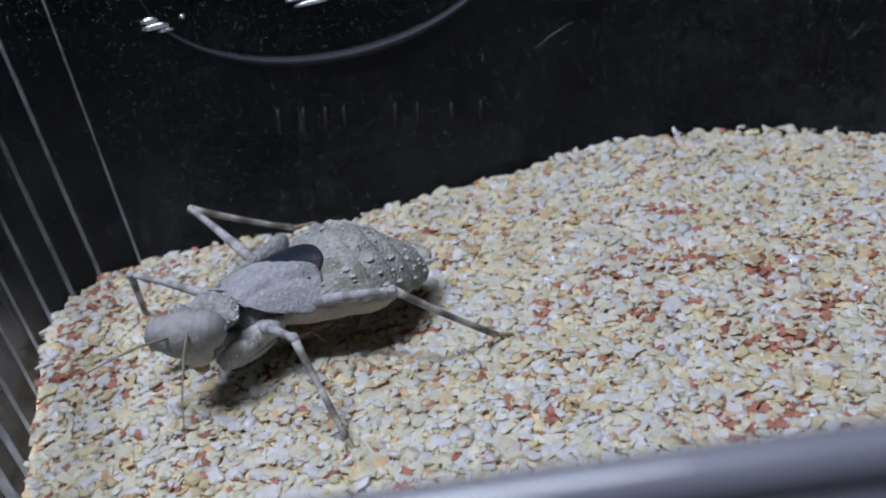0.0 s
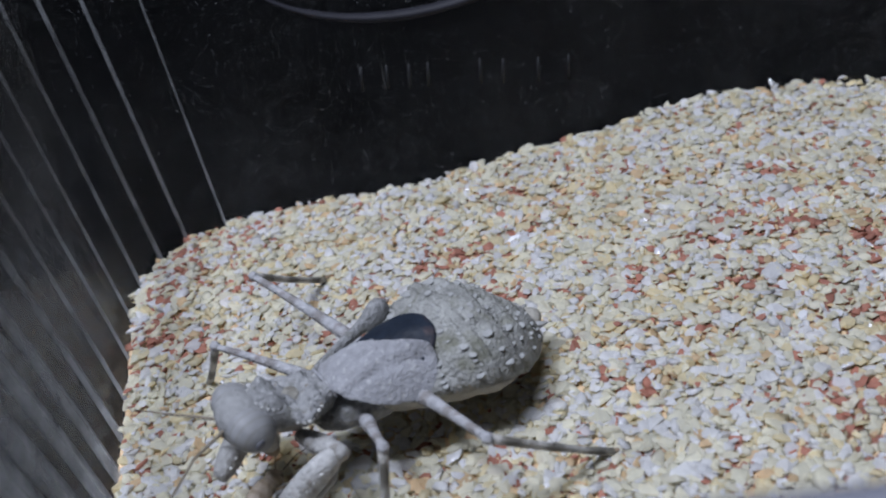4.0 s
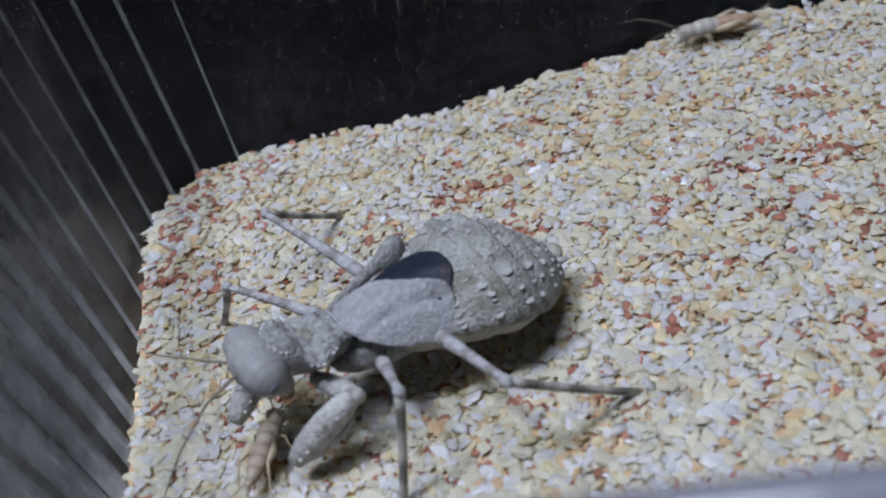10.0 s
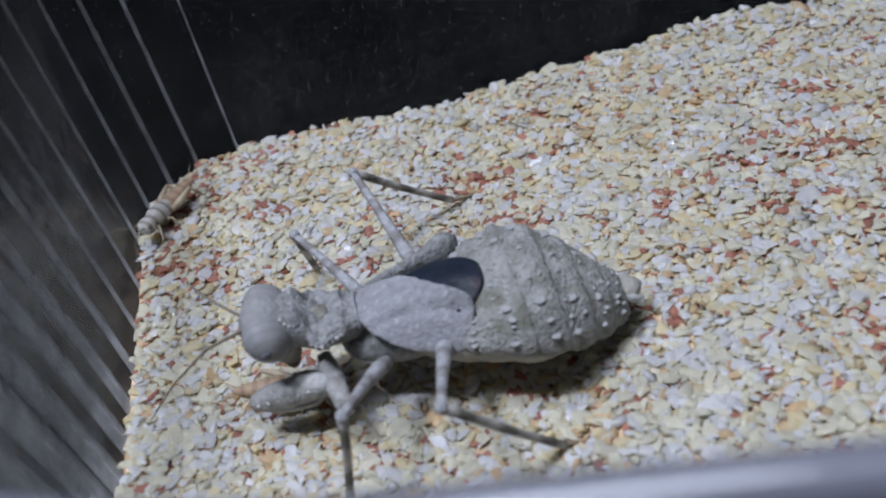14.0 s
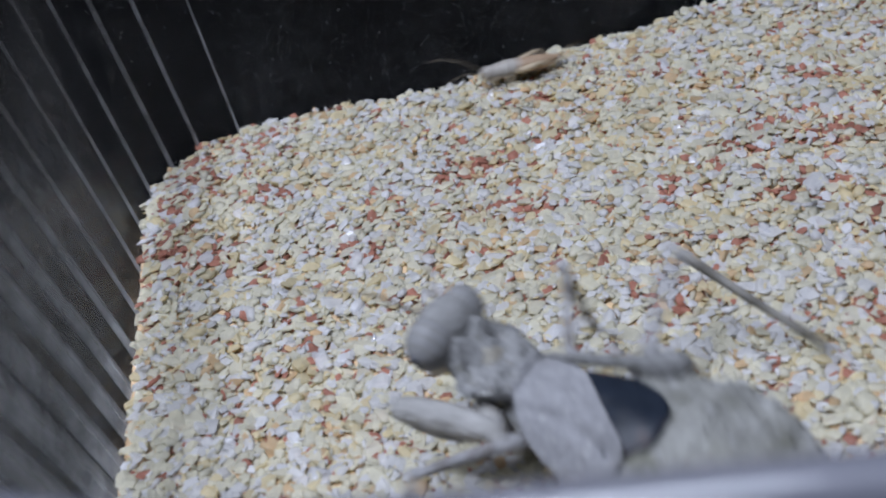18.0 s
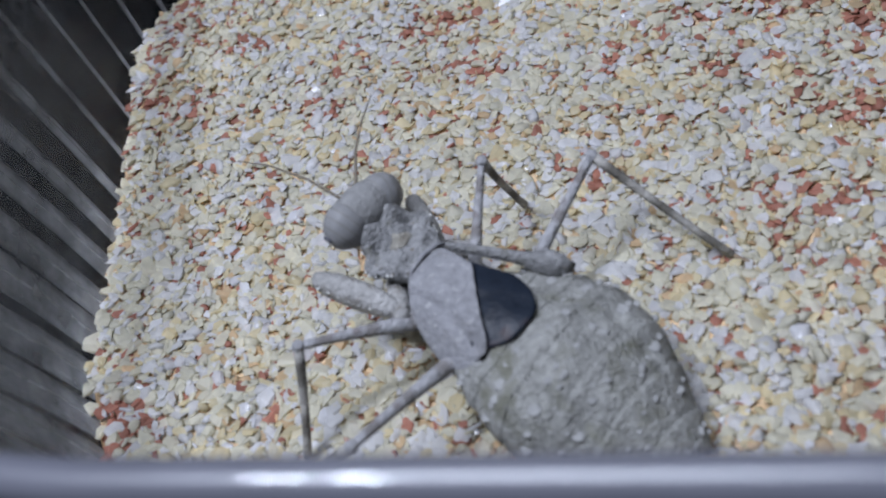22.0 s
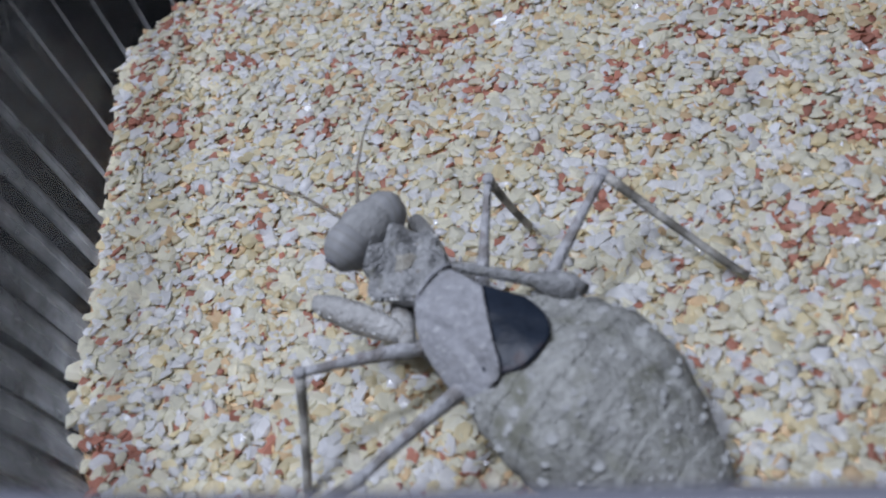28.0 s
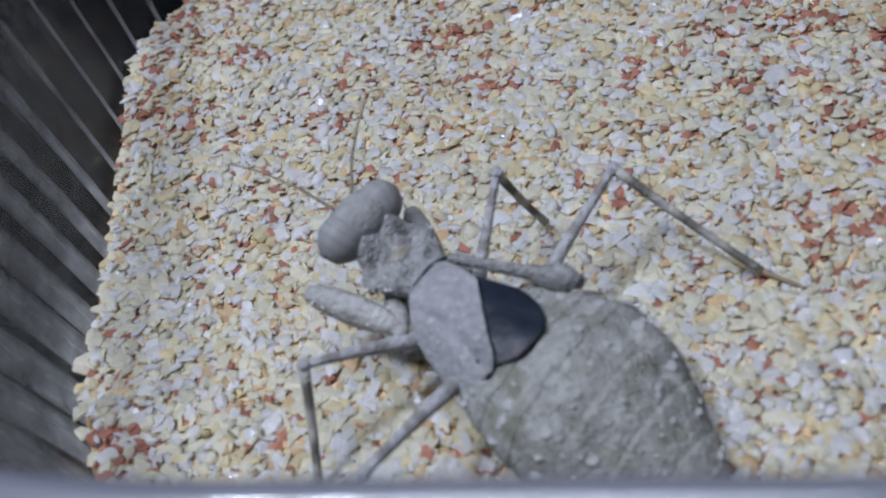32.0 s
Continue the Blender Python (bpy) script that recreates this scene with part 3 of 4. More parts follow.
def scatter():
    """Places, sizes, turns and colours of all grains."""
    rs = np.random.RandomState(11)
    px, py = np.array([p.x for p in PLAN]), np.array([p.y for p in PLAN])
    grains = []
    for layer, (cell, drop) in enumerate(((0.78, 0.0), (0.72, -0.20), (0.95, 0.04))):
        xs, ys = np.meshgrid(np.arange(-26, 66, cell), np.arange(-46, 29, cell))
        x = (xs + rs.uniform(-0.48, 0.48, xs.shape) * cell).ravel()
        y = (ys + rs.uniform(-0.48, 0.48, xs.shape) * cell).ravel()
        inside = np.zeros(len(x), bool)
        for i in range(len(px)):
            j = i - 1
            cross = (py[i] > y) != (py[j] > y)
            with np.errstate(divide="ignore", invalid="ignore"):
                at = (px[j] - px[i]) * (y - py[i]) / (py[j] - py[i]) + px[i]
            inside ^= cross & (x < at)
        near = np.min((x[:, None] - px[None, ::2]) ** 2 + (y[:, None] - py[None, ::2]) ** 2, axis=1) ** 0.5
        keep = inside & (near > 0.95)
        if layer == 1:
            keep &= (x < 48)
        x, y = x[keep], y[keep]
        size = np.clip(rs.lognormal(0.25 if layer < 2 else -0.15, 0.27, len(x)), 0.55, 2.1)
        z = ground(x, y) + drop + rs.uniform(-0.09, 0.09, len(x)) - 0.08 * size
        red = np.full(len(x), 0.012)
        for cx, cy in RED_SPOTS:
            red = np.maximum(red, 0.55 * np.exp(-(((x - cx) / 2.0) ** 2 + ((y - cy) / 1.3) ** 2)))
        red = np.clip(red * (2.3 if layer == 1 else 0.72) + (0.10 if layer == 1 else 0.02) * (x > 24) * (y < 8) + (0.16 if layer == 1 else 0.006), 0, 0.85)
        u = rs.uniform(0, 1, len(x))
        v = rs.uniform(0, 1, len(x))
        patch = 0.5 + 0.5 * np.sin(x * 0.31 + 2.1 * np.sin(y * 0.17)) * np.sin(y * 0.27 + 1.7 * np.sin(x * 0.13 + 1.0))
        v = np.clip(v + 0.30 * (patch - 0.5) * (v < 0.93), 0, 1)
        # the lower layer takes warmer grains, putting warm shade between the top ones
        shares = (0.08, 0.45, 0.82, 0.985) if layer == 1 else (0.29, 0.80, 0.94, 0.97)
        kind = np.select([v < edge for edge in shares], [0, 1, 2, 3], 5)
        kind = np.where(u < red, 4, kind)
        turn = np.stack([rs.normal(0, (11, 16, 20)[layer], len(x)), rs.normal(0, (11, 16, 20)[layer], len(x)), rs.uniform(0, 360, len(x))], 1)
        for k in range(len(x)):
            grains.append((x[k], y[k], z[k], size[k] * (0.78 if kind[k] == 4 and layer == 0 else 1.0), turn[k], int(kind[k]), layer))
    return grains


def build_gravel():
    bm = bmesh.new()
    xs, ys = np.arange(-26, 73, 1.5), np.arange(-54, 30, 1.5)
    grid = [[bm.verts.new((x * MM, y * MM, (float(ground(x, y)) - 0.40) * MM)) for y in ys] for x in xs]
    px = [(p.x, p.y) for p in PLAN]
    for a, b in zip(grid, grid[1:]):
        for j in range(len(ys) - 1):
            bm.faces.new((a[j], b[j], b[j + 1], a[j + 1]))
    # keep the sheet inside the tub
    for v in bm.verts:
        x, y = v.co.x / MM, v.co.y / MM
        best = min(range(len(px)), key=lambda i: (px[i][0] - x) ** 2 + (px[i][1] - y) ** 2)
        d = Vector((x, y)) - PLAN[best]
        if d.dot(NORMAL[best]) > -0.1:
            q = PLAN[best] - NORMAL[best] * 0.1
            v.co.x, v.co.y = q.x * MM, q.y * MM
        if d.dot(NORMAL[best]) > -1.6:
            v.co.z -= 1.2 * MM
    bmesh.ops.remove_doubles(bm, verts=bm.verts, dist=1e-6)
    bed = tagged(part("gravel", bm, BEDDING), "bed of crushed cream, white and brick-red gravel filling the tub", "gravel", kind="stuff")
    shapes = grain_shapes(30)
    rnd = random.Random(5)
    grains = scatter()
    chosen = sorted((g for g in grains if g[6] == 0), key=lambda g: (g[0] + 3) ** 2 + (g[1] + 26) ** 2)[:300]
    ids = {id(g) for g in chosen}
    verts, faces, mats, soft, base = [], [], [], [], 0
    for g in grains:
        if id(g) in ids:
            continue
        co, fs = shapes[rnd.randrange(22) if g[6] < 2 else rnd.randrange(16, 30)]
        rot = np.array(Euler([radians(a) for a in g[4]]).to_matrix())
        verts.append((co * g[3]) @ rot.T * MM + np.array(g[:3]) * MM)
        faces += [[i + base for i in f] for f in fs]
        mats += [g[5]] * len(fs)
        soft += [rnd.random() < 0.25] * len(fs)
        base += len(co)
    me = bpy.data.meshes.new("loose_grains")
    me.from_pydata(np.concatenate(verts).tolist(), [], faces)
    me.polygons.foreach_set("material_index", mats)
    me.polygons.foreach_set("use_smooth", soft)
    for m in GRAINS:
        me.materials.append(m)
    me.update()
    rest = new("loose_grains", me)
    rest.parent = bed
    tagged(rest, "loose angular grains about a millimetre across", kind="stuff")
    pool = {}
    for g in chosen:
        s = rnd.randrange(8)
        if (s, g[5]) not in pool:
            one = bpy.data.meshes.new("grain")
            one.from_pydata((shapes[s][0] * MM).tolist(), [], shapes[s][1])
            one.materials.append(GRAINS[g[5]])
            pool[s, g[5]] = one
        ob = new("grain", pool[s, g[5]])
        ob.parent = bed
        ob.matrix_basis = pose(g[0] * MM, g[1] * MM, g[2] * MM, *g[4]) @ Matrix.Scale(g[3], 4)
    return bed


# ---- mantis ----
def profile(x, table):
    xs, vs = zip(*sorted(table))
    return float(np.interp(x, xs, vs))


WIDE = [(-3.6, 2.9), (-5.5, 4.1), (-8.0, 5.3), (-10.6, 5.9), (-13.0, 5.4), (-15.0, 4.1), (-16.8, 2.6), (-18.4, 1.2)]
TOP = [(-3.6, 5.9), (-6.0, 6.3), (-8.2, 6.85), (-10.0, 7.7), (-12.0, 7.4), (-14.5, 5.8), (-16.6, 3.8), (-18.4, 2.0)]
SIDE = [(-3.6, 4.9), (-8.0, 4.9), (-12.0, 3.7), (-16.0, 1.7), (-18.4, 1.0)]


def shell_point(x, a, lift=0.0, inner=False):
    """A place on the abdomen's back at the angle a from its ridge."""
    w, t, m = profile(x, WIDE), profile(x, TOP), profile(x, SIDE)
    if inner:
        return (x, (w - 0.35) * math.sin(a), m + (t - m - 0.4) * math.cos(a) ** 0.85)
    rough = 0.17 * noise.noise(Vector((x * 0.75, w * a * 0.7, 3.0))) + 0.15 * noise.noise(Vector((x * 1.7, w * a * 1.4, 9.0)))
    rough += 0.11 * noise.noise(Vector((x * 3.6, w * a * 3.0, 5.0))) + 0.18 * math.exp(-(a / 0.18) ** 2)
    for edge in (-6.0, -8.2, -10.4, -12.6, -14.6):
        rough -= 0.90 * math.exp(-((x - edge - 1.05) / 0.32) ** 2 - ((abs(a) - 0.60) * w / 0.40) ** 2)
        rough += 0.42 * math.exp(-((x - edge - 0.15) / 0.62) ** 2 - ((abs(a) - 0.88) * w / 0.85) ** 2)
        rough += 0.20 * math.exp(-((x - edge - 0.3) / 0.55) ** 2 - ((abs(a) - 0.30) * w / 0.6) ** 2)
    return (x, (w + lift) * math.sin(a), m + (t - m + lift + rough) * max(0.0, math.cos(a)) ** 0.85)


def tergite_mesh(xa, xb):
    rings = []
    arc = [math.pi * (k / 52 - 0.5) for k in range(53)]
    for k, (f, lift) in enumerate(((-0.12, -0.05), (0.06, 0.0), (0.22, 0.03), (0.38, 0.05), (0.54, 0.06), (0.7, 0.07), (0.86, 0.06), (1.0, 0.03), (1.10, -0.02))):
        x = xa + (xb - xa) * f
        outer = [Vector(shell_point(x, a, lift)) for a in arc]
        scallop = 0.30 * math.sin(math.pi * min(1, max(0, f)))
        for p, a in zip(outer, arc):
            p.z -= scallop * abs(math.sin(a)) ** 6
        rings.append(outer + [shell_point(x, a, 0, True) for a in arc][::-1])
    return loft(rings)


def leaf(outline_xy, height, thick, bm=None):
    """A thin curved plate over an outline, in millimetres; height gives z at (x, y)."""
    bm = bm or bmesh.new()
    cx = sum(p[0] for p in outline_xy) / len(outline_xy)
    cy = sum(p[1] for p in outline_xy) / len(outline_xy)
    tops, bots = [], []
    for k in (1.0, 0.97, 0.92, 0.84, 0.75, 0.65, 0.55, 0.45, 0.35, 0.25, 0.15, 0.06):
        lift = thick if k < 1 else thick * 0.55
        tops.append([(cx + (x - cx) * k, cy + (y - cy) * k) for x, y in outline_xy])
        tops[-1] = [(x, y, height(x, y) + lift) for x, y in tops[-1]]
        bots.append([(x, y, height(x, y) - (0 if k < 1 else -thick * 0.4)) for x, y, _ in tops[-1]])
    return loft(bots[::-1] + tops, bm)


def smooth_outline(points, k=4):
    """A closed rounded line through points."""
    n, out = len(points), []
    for i in range(n):
        p0, p1, p2, p3 = (Vector(points[(i + j) % n]) for j in (-1, 0, 1, 2))
        for s in range(k):
            t = s / k
            out.append(tuple(0.5 * ((2 * p1) + (p2 - p0) * t + (2 * p0 - 5 * p1 + 4 * p2 - p3) * t * t + (3 * p1 - p0 - 3 * p2 + p3) * t ** 3)))
    return out


HEAD_AT = (3.6, 0.0, 7.4)


def build_mantis():
    man = tagged(new("desert_mantis"), "dusty grey short-winged desert mantis with a broad studded abdomen, on gravel", "mantis")
    # abdomen: a belly with a shell of plates on it
    rings = []
    for k in range(19):
        x = -3.0 - 11.6 * k / 18
        w, m = profile(x, WIDE) * (1.0 - 0.28 * max(0, k - 12) / 6), profile(x, SIDE)
        low = m - 0.2 - 2.7 * math.sin(math.pi * min(1, max(0.02, (k + 1.2) / 19.5))) ** 0.5
        groove = 1 - 0.035 * (k % 3 == 0)
        rings.append([(x, w * groove * math.cos(a), (m + 0.5 - low) * math.sin(a) * (0.18 if math.sin(a) > 0 else 1.0) + m + 0.1) for a in (math.tau * j / 20 for j in range(20))])
    belly = part("belly", loft(rings), BELLY, man, "pale swollen belly below the plates")
    edges = [-3.9, -6.0, -8.2, -10.4, -12.6, -14.6, -16.3, -17.6]
    tail = []
    lumps = random.Random(3)
    for k, (xa, xb) in enumerate(zip(edges, edges[1:])):
        plate = part("tergite", tergite_mesh(xa, xb), SHELL, man)
        tail.append((k, plate))
        small = 1.0 - 0.05 * abs(xa + 10)
        strewn = [(lumps.uniform(-1.2, 1.2), lumps.uniform(0.10, 0.19)) for _ in range(6)]
        for a, r in ((-1.34, 0.20), (-1.02, 0.15), (-0.70, 0.26), (-0.32, 0.20), (0.02, 0.15), (0.34, 0.20), (0.72, 0.26), (1.06, 0.15), (1.34, 0.20), *strewn):
            x, y, z = shell_point(xb + (1.0 if r > 0.25 else lumps.uniform(0.3, 1.6)) * (xa - xb) / 2.2, math.copysign(0.76, a) if r > 0.25 else a + lumps.uniform(-0.1, 0.1), 0.06)
            part("tubercle", blob((x, y, z - 0.10 * r), (r * 1.6 * small, r * 1.5 * small, r * 0.36 * small), None, 12, 8, None, 0.10, 3.0), TUBER, plate)
    tip = part("tail_tip", blob((-18.0, 0, 1.8), (1.3, 1.1, 0.75), u=12, v=8, rough=0.1), BELLY, man, "pale rounded tail tip")
    for s in (-1, 1):
        part("cercus", tube([(-17.6, 0.8 * s, 1.9), (-18.4, 1.2 * s, 1.8), (-19.0, 1.4 * s, 1.8)], [0.32, 0.28, 0.08], 6), FORE, tip)
    # thorax under the wings
    part("thorax", blob((-3.2, 0, 4.7), (4.6, 2.7, 1.9), u=20, v=12, rough=0.25, freq=0.8), DUST, man)
    # wings
    top = lambda x, y: 7.05 - 0.055 * x - 0.10 * y * y - 0.008 * (x + 3.5) ** 2 + 0.12 * noise.noise(Vector((x * 0.8, y * 0.8, 0)))

    def fore(x, y):
        """Height of the pale wing: a raised field, a crease along it and a netted outer border."""
        d = y - 2.55 - 0.28 * math.sin(0.75 * x + 0.6)
        net = 0.10 * noise.noise(Vector((x * 2.1, y * 2.1, 4.0))) + (0.09 * noise.noise(Vector((x * 4.2, y * 4.2, 2.0))) if d > 0 else 0.025 * noise.noise(Vector((x * 5, y * 5, 2.0))))
        return top(x, y) + 0.60 - 0.25 * math.exp(-((x + 0.3) / 0.5) ** 2) - 0.010 * max(0, -3.5 - x) ** 2 - 0.16 * max(0, y - 1.8) ** 2 + net + 0.16 * math.exp(-((d + 0.75) / 0.6) ** 2) - 0.26 * math.exp(-(d / 0.20) ** 2)

    left = smooth_outline([(-0.5, -0.95), (-0.25, 0.6), (-0.75, 2.2), (-2.2, 3.45), (-4.2, 4.15), (-5.7, 4.4), (-6.7, 4.0), (-7.3, 3.3), (-7.5, 2.6), (-7.2, 2.2), (-6.3, 1.5), (-5.0, 0.40), (-4.1, -0.38), (-3.5, -0.9), (-3.1, -1.08), (-1.9, -1.08)], 6)
    part("left_forewing", leaf(left, fore, 0.2), WING, man, "pale grey rounded wing scale with a creased netted border")
    dark = smooth_outline([(-2.4, -1.1), (-3.0, 0.4), (-4.6, 1.9), (-6.4, 2.9), (-7.6, 2.5), (-8.45, 1.5), (-8.6, 0.1), (-8.3, -0.9), (-7.5, -1.6), (-6.4, -2.0), (-5.4, -2.05), (-3.8, -1.6)], 6)
    part("hindwing", leaf(dark, lambda x, y: top(x, y) + 0.22 - 0.02 * max(0, -5.5 - x) ** 2, 0.14), DARKWING, man, "blackish folded hindwing")
    rings = []
    for k in range(13):
        t = k / 12
        c = Vector((0.1 - 7.7 * t, -1.35 - 3.3 * t ** 0.9, 6.95 - 0.5 * t))
        w = 0.26 + 0.16 * math.sin(math.pi * t) + 0.66 * math.exp(-((t - 0.88) / 0.17) ** 2) * (1 - 0.55 * (t > 0.99))
        lean = Vector((0, -0.55, 0.83))
        side = Vector((0.3, 0.8, 0.5)).normalized() * (0.24 + 0.34 * math.exp(-((t - 0.88) / 0.15) ** 2))
        rings.append([c + lean * w, c + lean * w * 0.5 + side, c + side, c - lean * w * 0.8 + side * 0.6, c - lean * w, c - lean * w * 0.8 - side, c - side, c + lean * w * 0.5 - side])
    part("right_forewing", loft(rings), DUST, man, "grey wing scale pushed out to the side")
    # front of the body
    rings = []
    table = ((-0.6, 1.2, 6.7, 0.6), (-0.1, 1.6, 6.75, 0.85), (0.6, 2.0, 6.8, 1.0), (1.3, 2.15, 6.75, 0.95), (2.0, 2.5, 6.85, 0.95), (2.6, 2.45, 6.95, 1.05), (3.05, 1.98, 7.15, 1.15), (3.5, 1.9, 7.4, 1.4), (4.05, 1.75, 7.5, 1.35), (4.45, 1.4, 7.5, 1.15), (4.75, 0.7, 7.45, 0.7))
    cols = [np.array([row[c] for row in table]) for c in range(4)]
    for k in range(44):
        x = 4.75 - 5.35 * k / 43
        w, z, h = (float(np.interp(x, cols[0], cols[c])) for c in (1, 2, 3))
        ring = []
        for j in range(52):
            a = math.tau * j / 52
            c, s = math.cos(a), math.sin(a)
            up = max(0, s)
            knob = 0.42 * math.exp(-((abs(c) - 0.52) / 0.24) ** 2) * up * (math.exp(-((x - 3.3) / 0.7) ** 2) + 0.75 * math.exp(-((x - 0.7) / 0.5) ** 2))
            crease = 0.50 * up * math.exp(-((x - 1.9 - 0.5 * abs(c)) / 0.30) ** 2) + 0.30 * up * math.exp(-(c / 0.14) ** 2)
            pit = 0.7 * up * (1.6 * math.exp(-((x - 2.7) / 0.26) ** 2 - ((abs(c) - 0.48) / 0.18) ** 2) + math.exp(-((x - 0.35) / 0.28) ** 2 - ((abs(c) - 0.42) / 0.2) ** 2))
            grit = 0.18 * noise.noise(Vector((x * 1.1, c * 2.6, s * 2.6))) + 0.09 * noise.noise(Vector((x * 3.4, c * 6, s * 4)))
            flare = 1 + 0.16 * math.exp(-((s - 0.1) / 0.35) ** 2) * math.exp(-((x - 2.4) / 0.8) ** 2)
            ring.append((x, w * flare * math.copysign(abs(c) ** 0.75, c) * (1 + 0.04 * noise.noise(Vector((x * 2.4, c, 1)))), z + h * math.copysign(abs(s) ** 0.7, s) + knob - crease + grit - pit))
        rings.append(ring)
    pron = part("pronotum", loft(rings), DUST, man, "grey knobbly saddle-shaped neck plate")
    part("edge_fold", tube([(-0.3, -1.8, 6.9), (-0.2, -1.1, 7.5), (-0.15, 0, 7.68), (-0.2, 1.1, 7.5), (-0.3, 1.8, 6.9)], [0.10, 0.13, 0.14, 0.13, 0.10], 8), WING, pron)
    for s in (-1, 1):
        for k in range(7):
            x = 0.9 + 0.32 * k
            w = float(np.interp(x, cols[0], cols[1])) * (1 + 0.14 * math.exp(-((x - 2.4) / 0.8) ** 2))
            r = 0.10 + 0.05 * (k % 3 == 1)
            part("margin_bead", blob((x, w * s, 6.95 + 0.1 * math.sin(3 * x)), (r * 1.2, r, r), None, 7, 5), SPINE, pron)
    for k in range(11):
        a = math.radians(-100 + 20 * k)
        part("margin_bead", blob((3.75 + 0.85 * math.cos(a), 1.72 * math.sin(a), 8.15 + 0.25 * math.cos(a)), (0.10, 0.10, 0.10), None, 7, 5), SPINE, pron)
    neck = part("neck", tube([(2.0, 0, 6.2), (4.4, 0, 6.9), (5.2, 0, 7.2)], [1.5, 1.2, 0.9], 12), BELLY, man)
    # head, turning at the neck
    def wedge(p):
        return Vector((p.x * (1 + 0.1 * p.z), p.y * (1 + 0.30 * p.z), p.z - 0.25 * p.y * p.y * (p.z < 0)))
    head = part("head", blob((1.72, 0, 0.48), (1.60, 2.60, 2.0), u=28, v=18, shape=wedge, rough=0.10), SKULL, man, "wide grey triangular head", at=pose(*[c * MM for c in HEAD_AT]))
    for s in (-1, 1):
        b = blob((0, 0, 0), (1.38, 1.54, 1.64), u=28, v=18, rough=0.06)
        eye = part("compound_eye", b, EYE, head, "bulging grey striped eye", at=pose(1.62 * MM, 1.54 * s * MM, 0.80 * MM, -24 * s, 8, 0))
        part("eye_spot", blob((0.1, 1.43 * s, 0.53), (0.40, 0.15, 0.38), None, 12, 8), PUPIL, eye, "dark bluish spot")
    part("face", blob((1.9, 0, -1.0), (1.05, 1.35, 1.7), u=16, v=12, rough=0.15), FACE, head, "pale tapering face")
    part("mouthparts", blob((2.2, 0, -2.5), (0.6, 0.65, 0.7), u=12, v=8, rough=0.15), TARSUS, head, "brown mouthparts")
    for s, feeler in ((-1, ((2.9, -0.75, 1.8), (4.2, -2.2, 2.7), (5.6, -4.3, 3.0), (6.9, -6.6, 2.9))), (1, ((2.9, 0.75, 1.8), (5.2, 1.2, 2.3), (8.4, 1.5, 1.6), (11.4, 1.9, 0.4)))):
        part("antenna", tube([(2.2, 0.6 * s, 1.5), *feeler], [0.16, 0.12, 0.09, 0.07, 0.03], 6), FEELER, head)
    return man, head, tail + [(7, tip)], (pron, neck)


MANTIS, MANTIS_HEAD, MANTIS_TAIL, MANTIS_NECK = build_mantis()


def build_legs(man):
    """Each leg's pieces, lying along their own x axis from the knee."""
    legs = {}
    for key, upper, lower, fat in (("hr", 12.3, 11.2, 0.40), ("hl", 11.6, 11.2, 0.43), ("mr", 8.8, 8.1, 0.36), ("ml", 8.8, 8.1, 0.41)):
        n = 9
        pts = [(upper * k / n, 0, 0.18 * math.sin(math.pi * k / n)) for k in range(n + 1)]
        rad = [fat * v for v in (0.66, 0.72, 0.76, 0.83, 0.93, 1.06, 1.2, 1.3, 1.25, 1.0)]
        femur = part("femur", tube(pts, rad, 9), LEG, man)
        part("knee", blob((0, 0, 0), (0.42, 0.40, 0.42), u=10, v=7), LEG, femur)
        pts = [(lower * k / 7, 0, -0.10 * math.sin(math.pi * k / 7)) for k in range(8)]
        tibia = part("tibia", tube(pts, [0.36, 0.31, 0.29, 0.28, 0.27, 0.26, 0.27, 0.30], 8), SHIN, man)
        b = tube([(lower - 0.2, 0, 0), (lower + 0.5, 0, 0.18), (lower + 1.4, 0, 0.55), (lower + 2.2, 0, 0.9), (lower + 2.7, 0, 1.05)], [0.2, 0.17, 0.15, 0.13, 0.05], 6)
        part("tarsus", b, TARSUS, tibia, "thin brownish jointed foot")
        legs[key] = (femur, tibia)
    for key, s in (("fr", -1), ("fl", 1)):
        n = 10
        rad = (0.50, 0.70, 0.80, 0.85, 0.88, 0.88, 0.86, 0.82, 0.74, 0.60, 0.36)
        femur = part("fore_femur", tube([(6.3 * k / n, 0, 0.12 * math.sin(math.pi * k / n)) for k in range(n + 1)], rad, 12, flat=1.15), FORE, man, "thick pale grasping thigh")
        b = bmesh.new()
        for k in range(6):
            x = 1.0 + 0.75 * k
            tube([(x, 0.25 * s, -0.55), (x - 0.15, 0.3 * s, -0.95), (x - 0.2, 0.32 * s, -1.25)], [0.12, 0.08, 0.02], 5, b)
            for side in (-1, 1):
                blob((x + 0.3 * side, 0.74 * side, 0.35), (0.13, 0.13, 0.13), b, 6, 5)
        part("thigh_spines", b, SPINE, femur, "small white spines")
        tib = part("fore_tibia", tube([(0.1, 0, -0.1), (1.3, -0.1 * s, -0.72), (2.8, -0.15 * s, -1.05), (4.2, -0.1 * s, -1.1), (5.0, 0, -0.9)], [0.36, 0.40, 0.34, 0.26, 0.06], 8), FORE, femur)
        coxa = part("coxa", tube([(4.4 * k / 6, 0, 0) for k in range(7)], [0.45, 0.6, 0.68, 0.70, 0.66, 0.6, 0.45], 10), FORE, man)
        legs[key] = (femur, coxa)
    return legs


